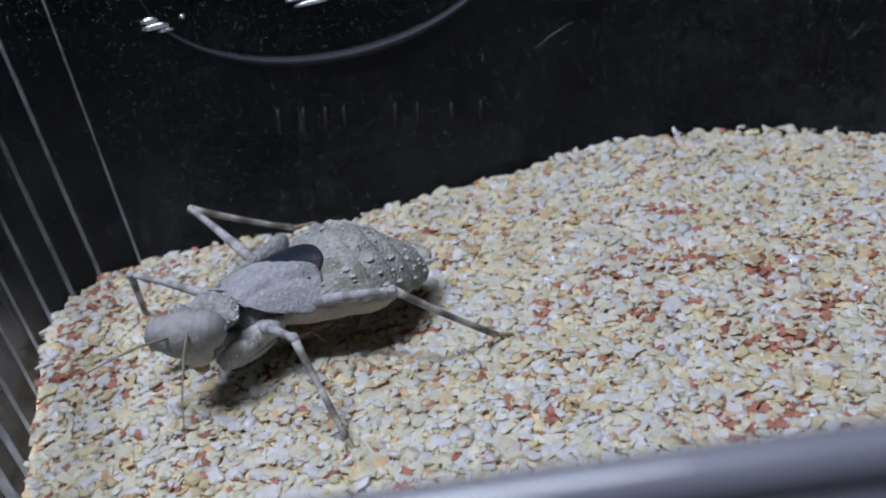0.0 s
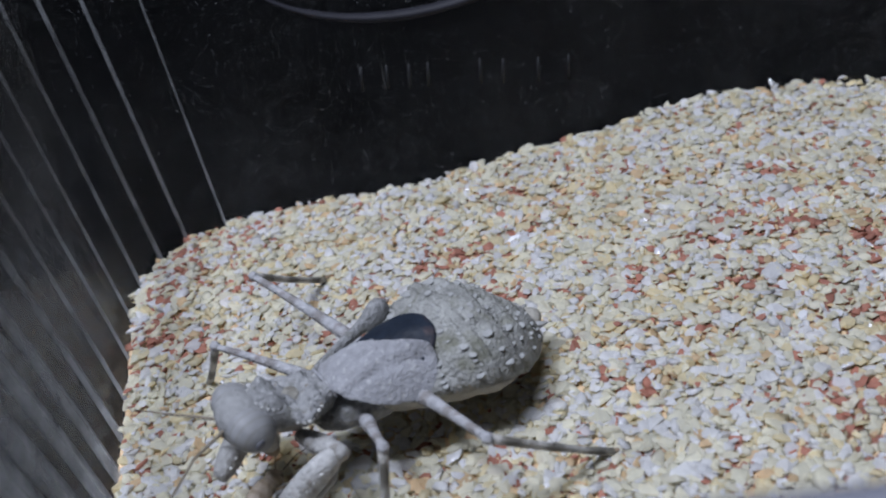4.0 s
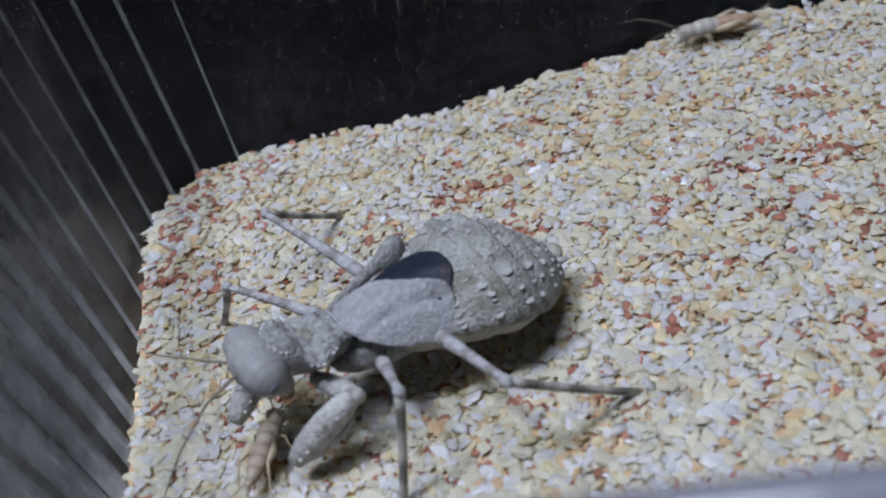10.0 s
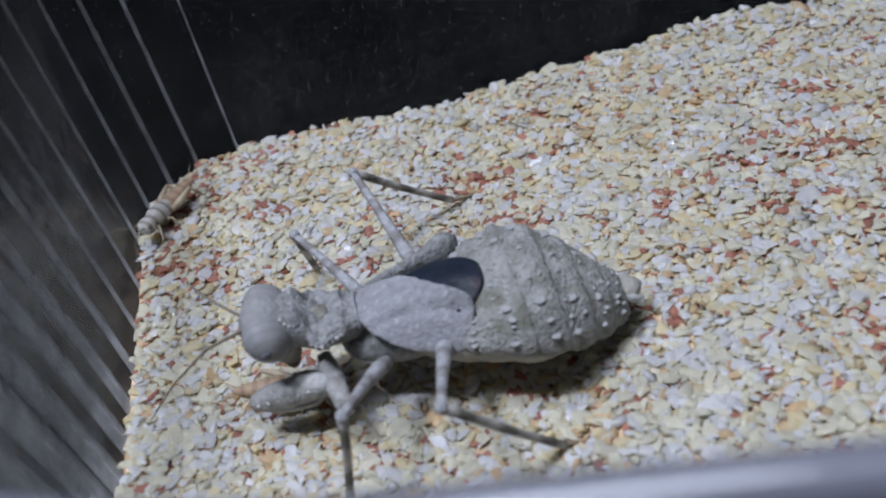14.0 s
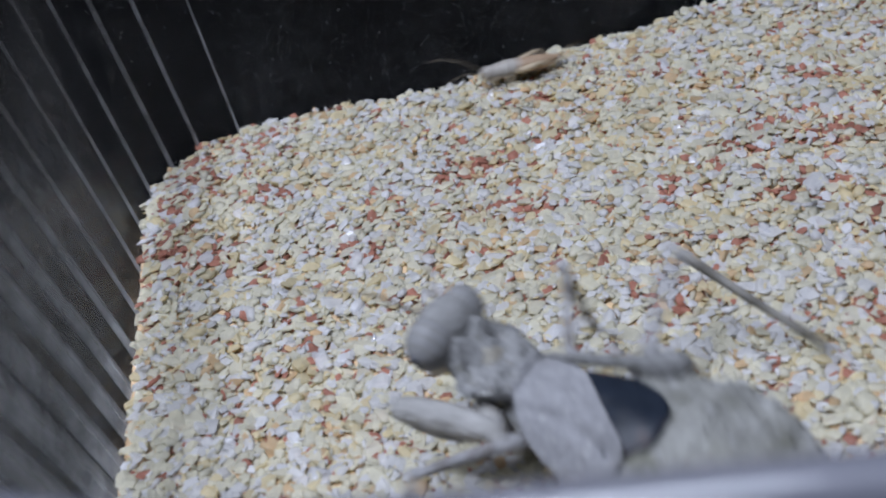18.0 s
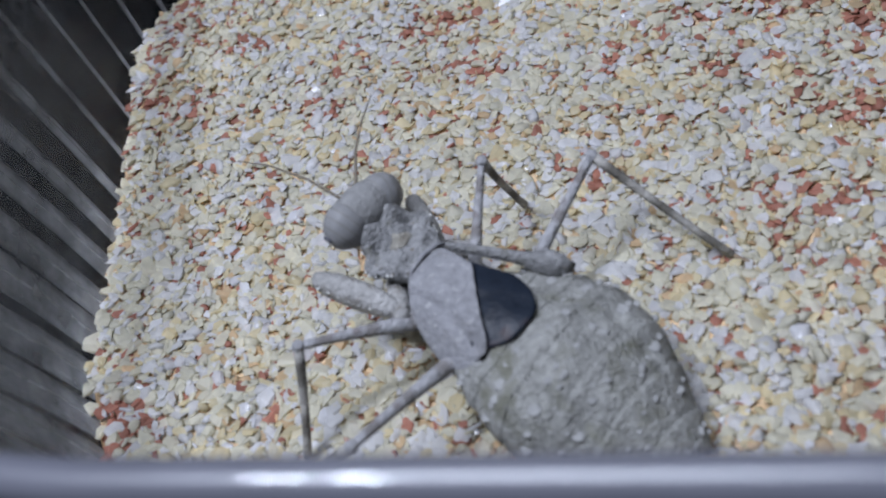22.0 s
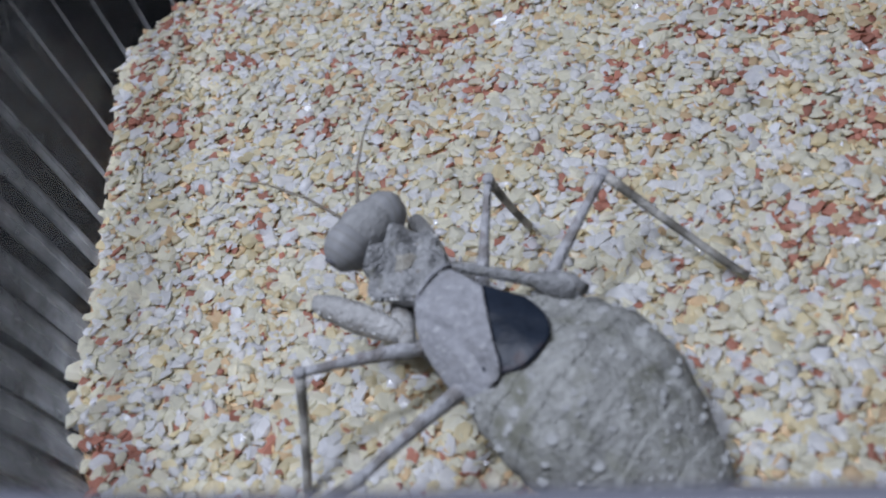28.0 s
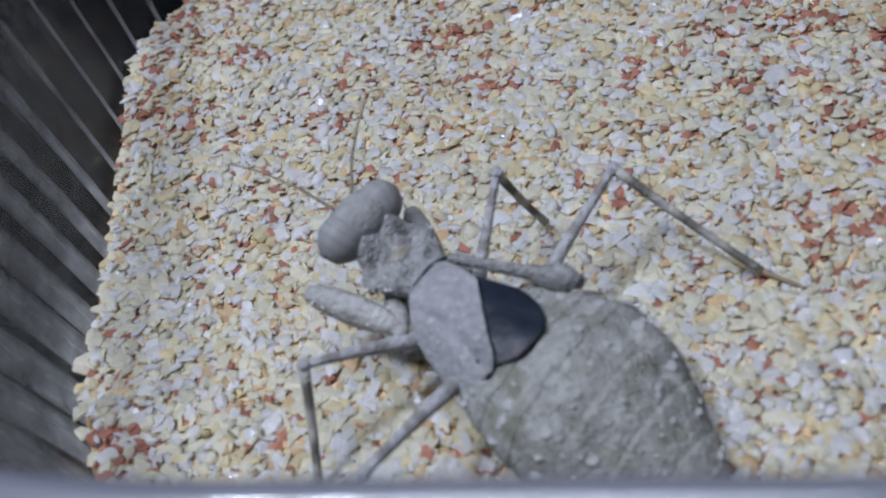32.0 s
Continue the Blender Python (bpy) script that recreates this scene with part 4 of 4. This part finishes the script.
LEGS = build_legs(MANTIS)
HIPS = {"hr": (-5.2, -2.2, 4.4), "hl": (-5.2, 2.2, 4.4), "mr": (-1.6, -2.0, 4.2), "ml": (-1.6, 2.0, 4.2), "fr": (2.6, -0.9, 5.0), "fl": (2.6, 0.9, 5.0)}

# Stances of the mantis: place (mm), heading (degrees), head turn (yaw, pitch down, roll), and
# for each leg its knee and foot, for each foreleg the two ends of its thigh, ahead, to the left and up of the body's place.
REST = {"hr": ((-1.0, -13.6, 7.6), (-7.6, -18.0, 0.3)), "hl": ((-6.0, 11.8, 7.8), (-14.0, 11.2, 0.3)),
        "mr": ((4.4, -9.2, 7.0), (5.0, -13.8, 0.3)), "ml": ((0.2, 9.6, 8.0), (1.4, 10.8, 0.3)),
        "fr": ((1.6, -3.2, 4.6), (6.6, -2.4, 3.6)), "fl": ((1.6, 3.2, 4.6), (6.6, 2.4, 3.6))}
STANCES = {
    "A": ((-6.4, 4.6), -164.0, (18, 12, 0), {"hr": ((-2.3, -16.8, 6.7), (-11.6, -18.1, 0.3)), "mr": ((5.5, -8.3, 7.1), (5.0, -12.8, 0.3)), "ml": ((-2.0, 9.4, 7.0), (-2.7, 14.2, 0.3)), "hl": ((-9.7, 10.6, 8.3), (-17.7, 10.5, 0.3)), "fl": ((-0.7, 3.1, 4.0), (2.6, 3.2, 3.0))}),
    "A2": ((-10.9, 0.9), -169.0, (15, 10, 0), {}),
    "A3": ((-12.9, -7.0), -149.9, (10, 10, 0), {}),
    "B": ((-12.3, -1.8), -172.4, (-8, 8, 0), {"hr": ((-4.0, -16.4, 6.4), (-13.2, -19.1, 0.3)), "mr": ((2.1, -10.5, 7.2), (2.4, -14.9, 0.3)), "ml": ((-1.9, 6.7, 5.1), (4.3, 4.3, 0.3)), "hl": ((-12.3, 10.7, 6.2), (-21.3, 7.5, 0.3)), "fl": ((2.6, 2.9, 4.0), (7.9, -0.9, 3.5))}),
    "T": ((-9.5, -1.8), -118.0, (0, 10, 0), {}),
    "C0": ((-9.0, -0.3), -66.0, (0, 15, 0), {"hl": ((-7.5, 12.4, 8.3), (-14.8, 15.2, 0.3)), "mr": ((4.2, -4.9, 5.1), (-2.1, -6.1, 0.3))}),
    "C": ((-6.1, 1.7), -60.0, (14, 12, 0), {"hr": ((-12.0, -11.5, 3.5), (-20.7, -7.6, 0.3)), "mr": ((6.3, -6.6, 7.4), (4.7, -10.4, 0.3)), "ml": ((0.7, 8.8, 7.9), (0.7, 11.9, 0.3)), "hl": ((-8.4, 12.0, 7.6), (-17.4, 12.7, 0.3)), "fl": ((2.7, 3.6, 4.0), (7.8, 4.5, 3.0))}),
    "D": ((-7.6, 2.5), -68.0, (14, 15, 0), {"mr": ((5.1, -6.5, 6.5), (1.5, -10.4, 0.3)), "ml": ((4.3, 8.1, 7.2), (1.8, 11.7, 0.3)), "hl": ((-5.4, 11.4, 5.9), (-15.0, 9.6, 0.3))}),
    "E": ((-8.2, 3.3), -140.0, (0, 15, 0), {"ml": ((1.2, 11.1, 8.2), (0.2, 13.3, 0.3)), "hl": ((-8.1, 7.2, 4.8), (-18.3, 5.2, 0.3)), "hr": ((-2.2, -17.8, 7.1), (-10.6, -21.1, 0.3)), "mr": ((2.7, -12.0, 6.6), (0.2, -16.6, 0.3))}),
    "E2": ((-8.9, -8.2), -142.0, (5, 18, 0), {"hr": ((-5.9, -16.5, 6.5), (-14.8, -19.5, 0.3)), "mr": ((2.3, -9.4, 6.7), (-0.9, -13.4, 0.3)), "ml": ((-0.9, 6.2, 6.2), (-0.8, 3.2, 0.3)), "hl": ((-9.7, 11.3, 6.8), (-18.4, 8.2, 0.3)), "fl": ((0.1, 3.4, 5.4), (4.2, 1.7, 4.6))}),
    "F": ((-10.3, -17.3), -148.5, (0, 15, 0), {}),
    "G": ((-6.6, -9.8), -160.0, (-4, 30, 0), {"hr": ((-0.6, -14.9, 7.3), (-7.4, -20.6, 0.3)), "mr": ((4.7, -9.5, 6.7), (5.5, -14.5, 0.3)), "ml": ((0.2, 9.3, 8.2), (2.3, 9.9, 0.3)), "hl": ((-5.2, 12.1, 7.5), (-13.8, 11.7, 0.3)), "fl": ((1.7, 4.4, 5.0), (6.5, 3.5, 1.5)), "fr": ((4.4, -3.8, 4.6), (8.6, -0.8, 3.0))}),
    "H": ((-7.0, -7.7), 179.3, (-12, 5, 0), {"hr": ((-2.7, -15.1, 7.4), (-11.4, -15.9, 0.3)), "mr": ((2.3, -10.1, 7.2), (4.0, -14.2, 0.3)), "ml": ((3.1, 10.7, 8.1), (5.7, 10.4, 0.3)), "hl": ((-5.6, 14.3, 8.2), (-13.3, 12.8, 0.3)), "fl": ((0.6, 2.4, 4.0), (6.7, 0.3, 4.0))}),
    "I": ((-12.2, -9.1), 178.4, (10, 15, 0), {"hl": ((-5.4, 9.8, 7.5), (-14.0, 9.1, 0.3)), "hr": ((-2.1, -15.4, 7.2), (-10.0, -19.8, 0.3))}),
    "J": ((-5.5, -10.1), 180.8, (-2, 26, 0), {"hr": ((-1.5, -14.1, 8.1), (-8.4, -18.6, 0.3)), "mr": ((3.5, -9.8, 7.0), (3.4, -14.4, 0.3)), "ml": ((1.6, 10.3, 8.3), (3.1, 9.2, 0.3)), "hl": ((-3.8, 12.5, 9.2), (-10.2, 9.5, 0.3)), "fl": ((2.5, 2.7, 4.0), (8.1, 1.2, 2.5))}),
    "K": ((-4.2, -14.3), -171.6, (2, 30, 0), {"hr": ((1.0, -13.0, 7.7), (-5.5, -18.5, 0.3)), "mr": ((5.1, -8.4, 7.1), (6.8, -12.6, 0.3)), "ml": ((-0.9, 8.3, 8.1), (1.2, 7.2, 0.3)), "hl": ((-6.0, 12.0, 8.3), (-14.0, 11.4, 0.3)), "fl": ((3.4, 3.9, 4.0), (8.4, 1.4, 2.0)), "fr": ((5.0, -3.0, 4.6), (9.0, -0.2, 3.4))}),
    "L": ((1.7, -17.9), 147.2, (5, 0, 0), {"hr": ((-0.3, -11.9, 8.7), (-5.8, -17.1, 0.3)), "mr": ((3.2, -8.2, 7.8), (4.7, -11.2, 0.3)), "ml": ((-2.1, 6.4, 6.4), (4.3, 6.5, 0.3)), "fl": ((1.5, 4.2, 6.0), (6.9, 5.1, 6.0))}),
    "N": ((3.1, -20.7), 132.6, (2, -10, 8), {"hr": ((-3.9, -11.8, 7.4), (-12.3, -14.2, 0.3)), "mr": ((1.6, -7.5, 7.9), (2.2, -10.4, 0.3)), "ml": ((1.6, 9.2, 7.6), (0.5, 12.8, 0.3)), "hl": ((-6.1, 11.9, 7.9), (0.9, 16.4, 0.3)), "fl": ((-0.3, 3.1, 5.3), (5.5, 4.8, 6.3)), "fr": ((1.6, -1.9, 4.6), (5.3, -3.8, 5.6))}),
    "M": ((3.1, -20.7), 132.6, (6, -6, 0), {"hr": ((-3.9, -11.8, 7.4), (-12.3, -14.2, 0.3)), "mr": ((1.6, -7.5, 7.9), (2.2, -10.4, 0.3)), "ml": ((1.6, 9.2, 7.6), (0.5, 12.8, 0.3)), "hl": ((-6.1, 11.9, 7.9), (0.9, 16.4, 0.3)), "fl": ((-0.1, 2.9, 5.3), (5.7, 3.0, 5.6)), "fr": ((1.6, -1.9, 4.6), (5.3, -3.8, 5.6))}),
    "O": ((1.8, -20.2), 132.6, (0, -12, 0), {"hr": ((-4.6, -12.1, 7.4), (-13.5, -14.8, 0.3)), "mr": ((0.9, -7.8, 7.9), (1.0, -11.0, 0.3)), "ml": ((0.9, 8.9, 7.6), (-0.7, 12.2, 0.3)), "hl": ((-6.8, 11.6, 7.9), (-0.3, 15.8, 0.3)), "fl": ((-0.3, 3.1, 5.3), (5.5, 4.8, 6.3)), "fr": ((1.6, -1.9, 4.6), (5.3, -3.8, 5.6))}),
}
# how low the body is held, in millimetres
SINK = 0.1
# nose-down lean of the body, in degrees
STOOP = {"A": 4, "A2": 4, "A3": 4, "B": 4, "T": 10, "C0": 14, "C": 12, "D": 12, "E": 8, "E2": 8, "F": 6, "G": 5, "H": 2, "I": 2, "J": 3, "K": 4}
# turn of the neck plate to the left, in degrees
NECK = {"A": 38, "A2": 12, "B": -10, "C": 12, "D": 10, "E": 8, "E2": 8, "G": 4, "H": -8, "K": 4}
# upward lean of the neck plate, in degrees
RAISED = {"G": 9, "J": 7, "K": 9, "I": 4}
# how far the tail end is drawn in, in millimetres
PULLED = {"A": 1.2, "A2": 1.6, "A3": 1.6, "B": 0.6, "T": 1.0, "C0": 1.6, "C": 1.6, "D": 2.0, "E": 1.6, "E2": 0.6, "F": 1.6, "G": 2.4, "J": 0.8, "K": 2.0, "I": 0.3, "L": -1.0, "N": -1.8, "M": -1.8, "O": -1.8, "P": -1.8}
# stance, from, until (seconds)
STEPS = [("A", 0.0, 0.03), ("A2", 0.13, 0.23), ("A3", 0.37, 0.4), ("B", 0.5, 0.9), ("T", 0.95, 0.95), ("C0", 1.0, 1.0), ("C", 1.1, 1.22), ("D", 1.3, 1.53), ("E", 1.67, 1.83), ("E2", 1.93, 2.03), ("F", 2.13, 2.2), ("G", 2.3, 12.55), ("H", 12.7, 13.23), ("I", 13.4, 13.43), ("J", 13.57, 16.35), ("K", 16.5, 17.33), ("L", 17.47, 17.9), ("N", 18.03, 24.3), ("M", 24.8, 25.5), ("N", 26.6, 29.0), ("M", 29.7, 30.4), ("O", 31.3, 32.0)]


# ---- crickets ----
def build_cricket(label, front, rear):
    cr = tagged(new("cricket"), label, "cricket", "feeder crickets")
    part("thorax", blob((1.1, 0, 1.35), (2.0, 1.08, 0.9), u=18, v=11, rough=0.08), front, cr, "banded thorax")
    part("head", blob((3.2, 0, 1.3), (0.9, 0.95, 0.85), u=14, v=9), front, cr)
    rings = []
    for k in range(22):
        t = k / 21
        r = (0.95 * math.sin(math.pi * (0.30 + 0.62 * t))) * (1 + 0.05 * math.cos(k * math.pi))
        rings.append([(0.8 - 5.6 * t, r * math.cos(a), 1.25 + 0.85 * r * math.sin(a)) for a in (math.tau * j / 14 for j in range(14))])
    part("abdomen", loft(rings), rear, cr, "tan-brown ringed abdomen")
    part("underside", blob((-1.8, 0, 0.85), (2.6, 0.7, 0.5), u=12, v=8), CRICKET_TAIL, cr, "orange-brown underside")
    for s in (-1, 1):
        part("eye", blob((3.5, 0.72 * s, 1.55), (0.25, 0.2, 0.28), u=8, v=6), FEELER, cr)
        part("antenna", tube([(3.9, 0.35 * s, 1.6), (5.6, 1.3 * s, 2.6), (7.6, 2.6 * s, 2.9), (9.6, 4.2 * s, 2.2)], [0.07, 0.05, 0.035, 0.015], 5), FEELER, cr)
        part("cercus", tube([(-4.6, 0.4 * s, 1.2), (-5.8, 1.1 * s, 1.3), (-7.0, 1.6 * s, 1.5)], [0.09, 0.06, 0.02], 5), CRICKET_LEG, cr)
        part("jumping_leg", tube([(0.2, 0.8 * s, 1.1), (-1.0, 1.2 * s, 1.4), (-2.6, 1.4 * s, 1.9)], [0.28, 0.38, 0.16], 8, tube([(-2.6, 1.4 * s, 1.9), (-3.4, 1.5 * s, 0.9), (-4.0, 1.5 * s, 0.0), (-4.6, 1.6 * s, -0.1)], [0.12, 0.10, 0.08, 0.04], 6)), CRICKET_LEG, cr)
        part("front_leg", tube([(2.4, 0.7 * s, 0.9), (3.0, 1.3 * s, 0.9), (3.3, 1.5 * s, 0.0), (3.6, 1.6 * s, -0.1)], [0.16, 0.12, 0.08, 0.04], 6), CRICKET_LEG, cr)
        part("middle_leg", tube([(1.3, 0.8 * s, 0.9), (1.2, 1.5 * s, 1.0), (0.9, 1.8 * s, 0.0), (0.6, 2.1 * s, -0.1)], [0.16, 0.12, 0.08, 0.04], 6), CRICKET_LEG, cr)
    cr.scale = (0.85, 0.85, 0.85)
    return cr


CRICKET_ONE = build_cricket("small cricket nymph with grey banded thorax and brown abdomen", CRICKET, CRICKET_REAR)
CRICKET_TWO = copy_thing(CRICKET_ONE, pose(0.004, -0.024, 0))
CRICKET_THREE = build_cricket("small tan-brown cricket nymph held in the mantis's forelegs", PREY, PREY)
CRICKET_THREE.scale = (0.72, 0.72, 0.72)

# seconds, x, y, height over the gravel (mm), heading (degrees)
RUN_ONE = [(0.0, -3, 6, 0, 180), (0.4, -4, 7, 0, 150), (0.5, -8.5, 19, 5, 100), (0.6, -2.1, 24.6, 3, 40), (0.8, 13.7, 23.4, 0.5, 10), (0.9, 16.2, 24.4, 0, 8), (1.0, 21.2, 24.2, 0, 188),
           (1.1, 23.8, 24.2, 0, 188), (1.63, 24.4, 24.4, 0, 188), (1.7, 34.0, 25.0, 2, 120), (2.0, 49.0, 19.6, 0.5, -10), (2.2, 54.0, 17.2, 0, -30), (2.4, 57.0, 14.5, 0, -40), (3.2, 59.5, 12.5, 0, -70), (4.0, 62.0, 5.0, 0, -90),
           (8.5, 62.0, 5.0, 0, -10), (9.0, 57.0, 12.0, 0, 80), (9.3, 48.0, 21.5, 0, 140), (9.5, 42.1, 22.9, 0, 172), (10.0, 30.8, 23.6, 0, 178), (10.5, 18.5, 24.2, 0, 180), (11.0, 15.4, 24.3, 0, 182),
           (11.5, 3.1, 24.0, 0, 178), (12.0, -9.6, 25.6, 0, 172), (12.3, -18.5, 20.5, 0, 228), (12.5, -21.0, 13.2, 0, 262), (12.6, -21.2, 9.0, 0, 258), (13.0, -20.9, 6.6, 0, 248), (13.2, -22.3, 3.7, 0, 262), (13.3, -22.4, -1.0, 0, 268),
           (13.4, -20.0, -9.0, 0, 290), (13.5, -14.5, -9.6, 0.4, 340), (13.6, -11.6, -9.3, 0.9, 350), (14.5, -11.4, -9.5, 0.9, 345), (16.35, -11.0, -10.0, 0.9, 345), (16.5, -10.2, -12.6, 0.6, 355), (17.33, -10.1, -12.8, 0.6, 350), (17.5, -7.0, -26.0, 0, 330), (17.8, 4.0, -36.0, 0, 350), (32.0, 10.0, -42.0, 0, 350)]
# the one that is caught first
RUN_THREE = [(0.0, -4.0, -40.0, 0, 120), (1.9, -5.0, -38.0, 0, 120), (2.1, -10.0, -27.0, 0.5, 100), (2.3, -13.0, -13.6, 0.8, 60), (4.5, -13.2, -13.3, 0.8, 50), (8.0, -13.0, -13.4, 0.7, 62), (10.5, -13.6, -12.8, 0.7, 70), (12.4, -13.2, -13.0, 0.6, 55), (12.55, -12.5, -14.0, 0.3, 40),
             (12.75, -11.0, -24.0, 0, -20), (13.0, -4.0, -36.0, 0, -40), (32.0, -4.0, -40.0, 0, -60)]
RUN_TWO = [(0.0, 4, -24, 0, 110), (0.83, 4, -24, 0, 110), (1.0, -0.2, -12.4, 1, 135), (1.1, -3.0, -9.0, 1, 160), (1.2, -7.0, -6.5, 0.5, 175), (1.3, -18.9, -4.0, 0, 180), (1.5, -20.6, -4.2, 0, 200), (1.6, -21.5, -12.0, 0, 265),
           (3.0, -14.0, -28.0, 0, 310), (5.5, 20.0, -42.0, 0, 350), (7.0, 52.0, -38.0, 0, 410), (9.0, 62.0, -12.0, 0, 450), (10.0, 55.0, 14.0, 0, 490), (10.3, 47.1, 20.4, 0, 520), (10.5, 42.1, 21.8, 0, 532), (11.0, 31.8, 24.3, 0, 540),
           (11.5, 19.5, 24.1, 0, 540), (12.0, 5.4, 24.4, 0, 538), (12.5, -6.6, 25.6, 0, 536), (12.8, -11.6, 25.0, 0, 540), (13.0, -14.0, 23.6, 0, 560), (13.2, -18.4, 22.4, 0, 585), (13.4, -20.0, 20.0, 0, 612), (13.6, -21.2, 16.5, 0, 612),
           (14.0, -20.9, 14.5, 0, 598), (14.3, -22.0, 11.0, 0, 625), (14.5, -22.0, 4.3, 0, 630), (14.8, -22.3, -8.0, 0, 632), (15.4, -19.0, -24.0, 0, 665), (16.0, -14.0, -30.0, 0, 740), (16.7, -13.5, -27.0, 0, 790), (16.9, -12.6, -20.0, 0, 800), (17.2, -12.4, -19.4, 0, 800),
           (17.3, -2.5, 6.0, 7, 810), (17.4, -0.4, 24.6, 2.5, 790), (17.6, 3.4, 24.2, 0, 940), (17.8, 5.3, 23.6, 0, 935), (17.9, 7.8, 24.4, 0.5, 905), (18.0, 11.1, 23.6, 0, 900), (18.1, 15.9, 23.6, 0, 900), (18.2, 21.0, 23.6, 0, 900),
           (18.3, 26.8, 23.6, 0, 900), (18.4, 31.8, 23.8, 0, 898), (18.7, 46.0, 20.0, 0, 860), (19.2, 60.0, 10.0, 0, 830), (32.0, 60.0, 10.0, 0, 830)]


def motions():
    body, heads, necks, pulls, rows = [], [], [], [], {k: ([], []) for k in LEGS}
    for name, t0, t1 in STEPS:
        (x, y), yaw, (hy, hp, hr), legs = STANCES[name]
        m = pose(x * MM, y * MM, (float(ground(x, y)) * 0.6 - SINK) * MM, 0, STOOP.get(name, 0.0), yaw)
        level_out = pose(0, 0, 0, 0, STOOP.get(name, 0.0), 0).inverted()
        turn = pose(-0.3 * MM, 0, 6.4 * MM, 0, -RAISED.get(name, 0.0), NECK.get(name, 0.0)) @ pose(0.3 * MM, 0, -6.4 * MM)
        h = turn @ pose(*[c * MM for c in HEAD_AT], hr, hp, hy)
        for t in ((t0, t1) if t1 > t0 else (t0,)):
            body.append((t, m))
            heads.append((t, h))
            necks.append((t, turn))
            pulls.append((t, PULLED.get(name, 0.0)))
            for k, (upper, lower) in rows.items():
                a, b = (level_out @ (Vector(p) + Vector((0, 0, SINK))) for p in legs.get(k, REST[k]))
                if k[0] == "f":
                    upper.append((t, aim(b, a)))
                    lower.append((t, aim(HIPS[k], a)))
                else:
                    upper.append((t, aim(a, HIPS[k])))
                    lower.append((t, aim(a, b)))
    walk(MANTIS, body)
    walk(MANTIS_HEAD, heads)
    for ob in MANTIS_NECK:
        walk(ob, necks)
    for k, ob in MANTIS_TAIL:
        if k >= 2:
            share = ((k - 1) / 6) ** 1.2
            walk(ob, [(t, pose(pull * share * MM, 0, 0.22 * pull * share * MM)) for t, pull in pulls])
    for k, (upper, lower) in rows.items():
        walk(LEGS[k][0], upper)
        walk(LEGS[k][1], lower)
    for ob, run in ((CRICKET_ONE, RUN_ONE), (CRICKET_TWO, RUN_TWO), (CRICKET_THREE, RUN_THREE)):
        walk(ob, [(t, pose(x * MM, y * MM, (float(ground(x, y)) + 0.25 + z) * MM, 0, 0, a)) for t, x, y, z, a in run])


build_gravel()
motions()
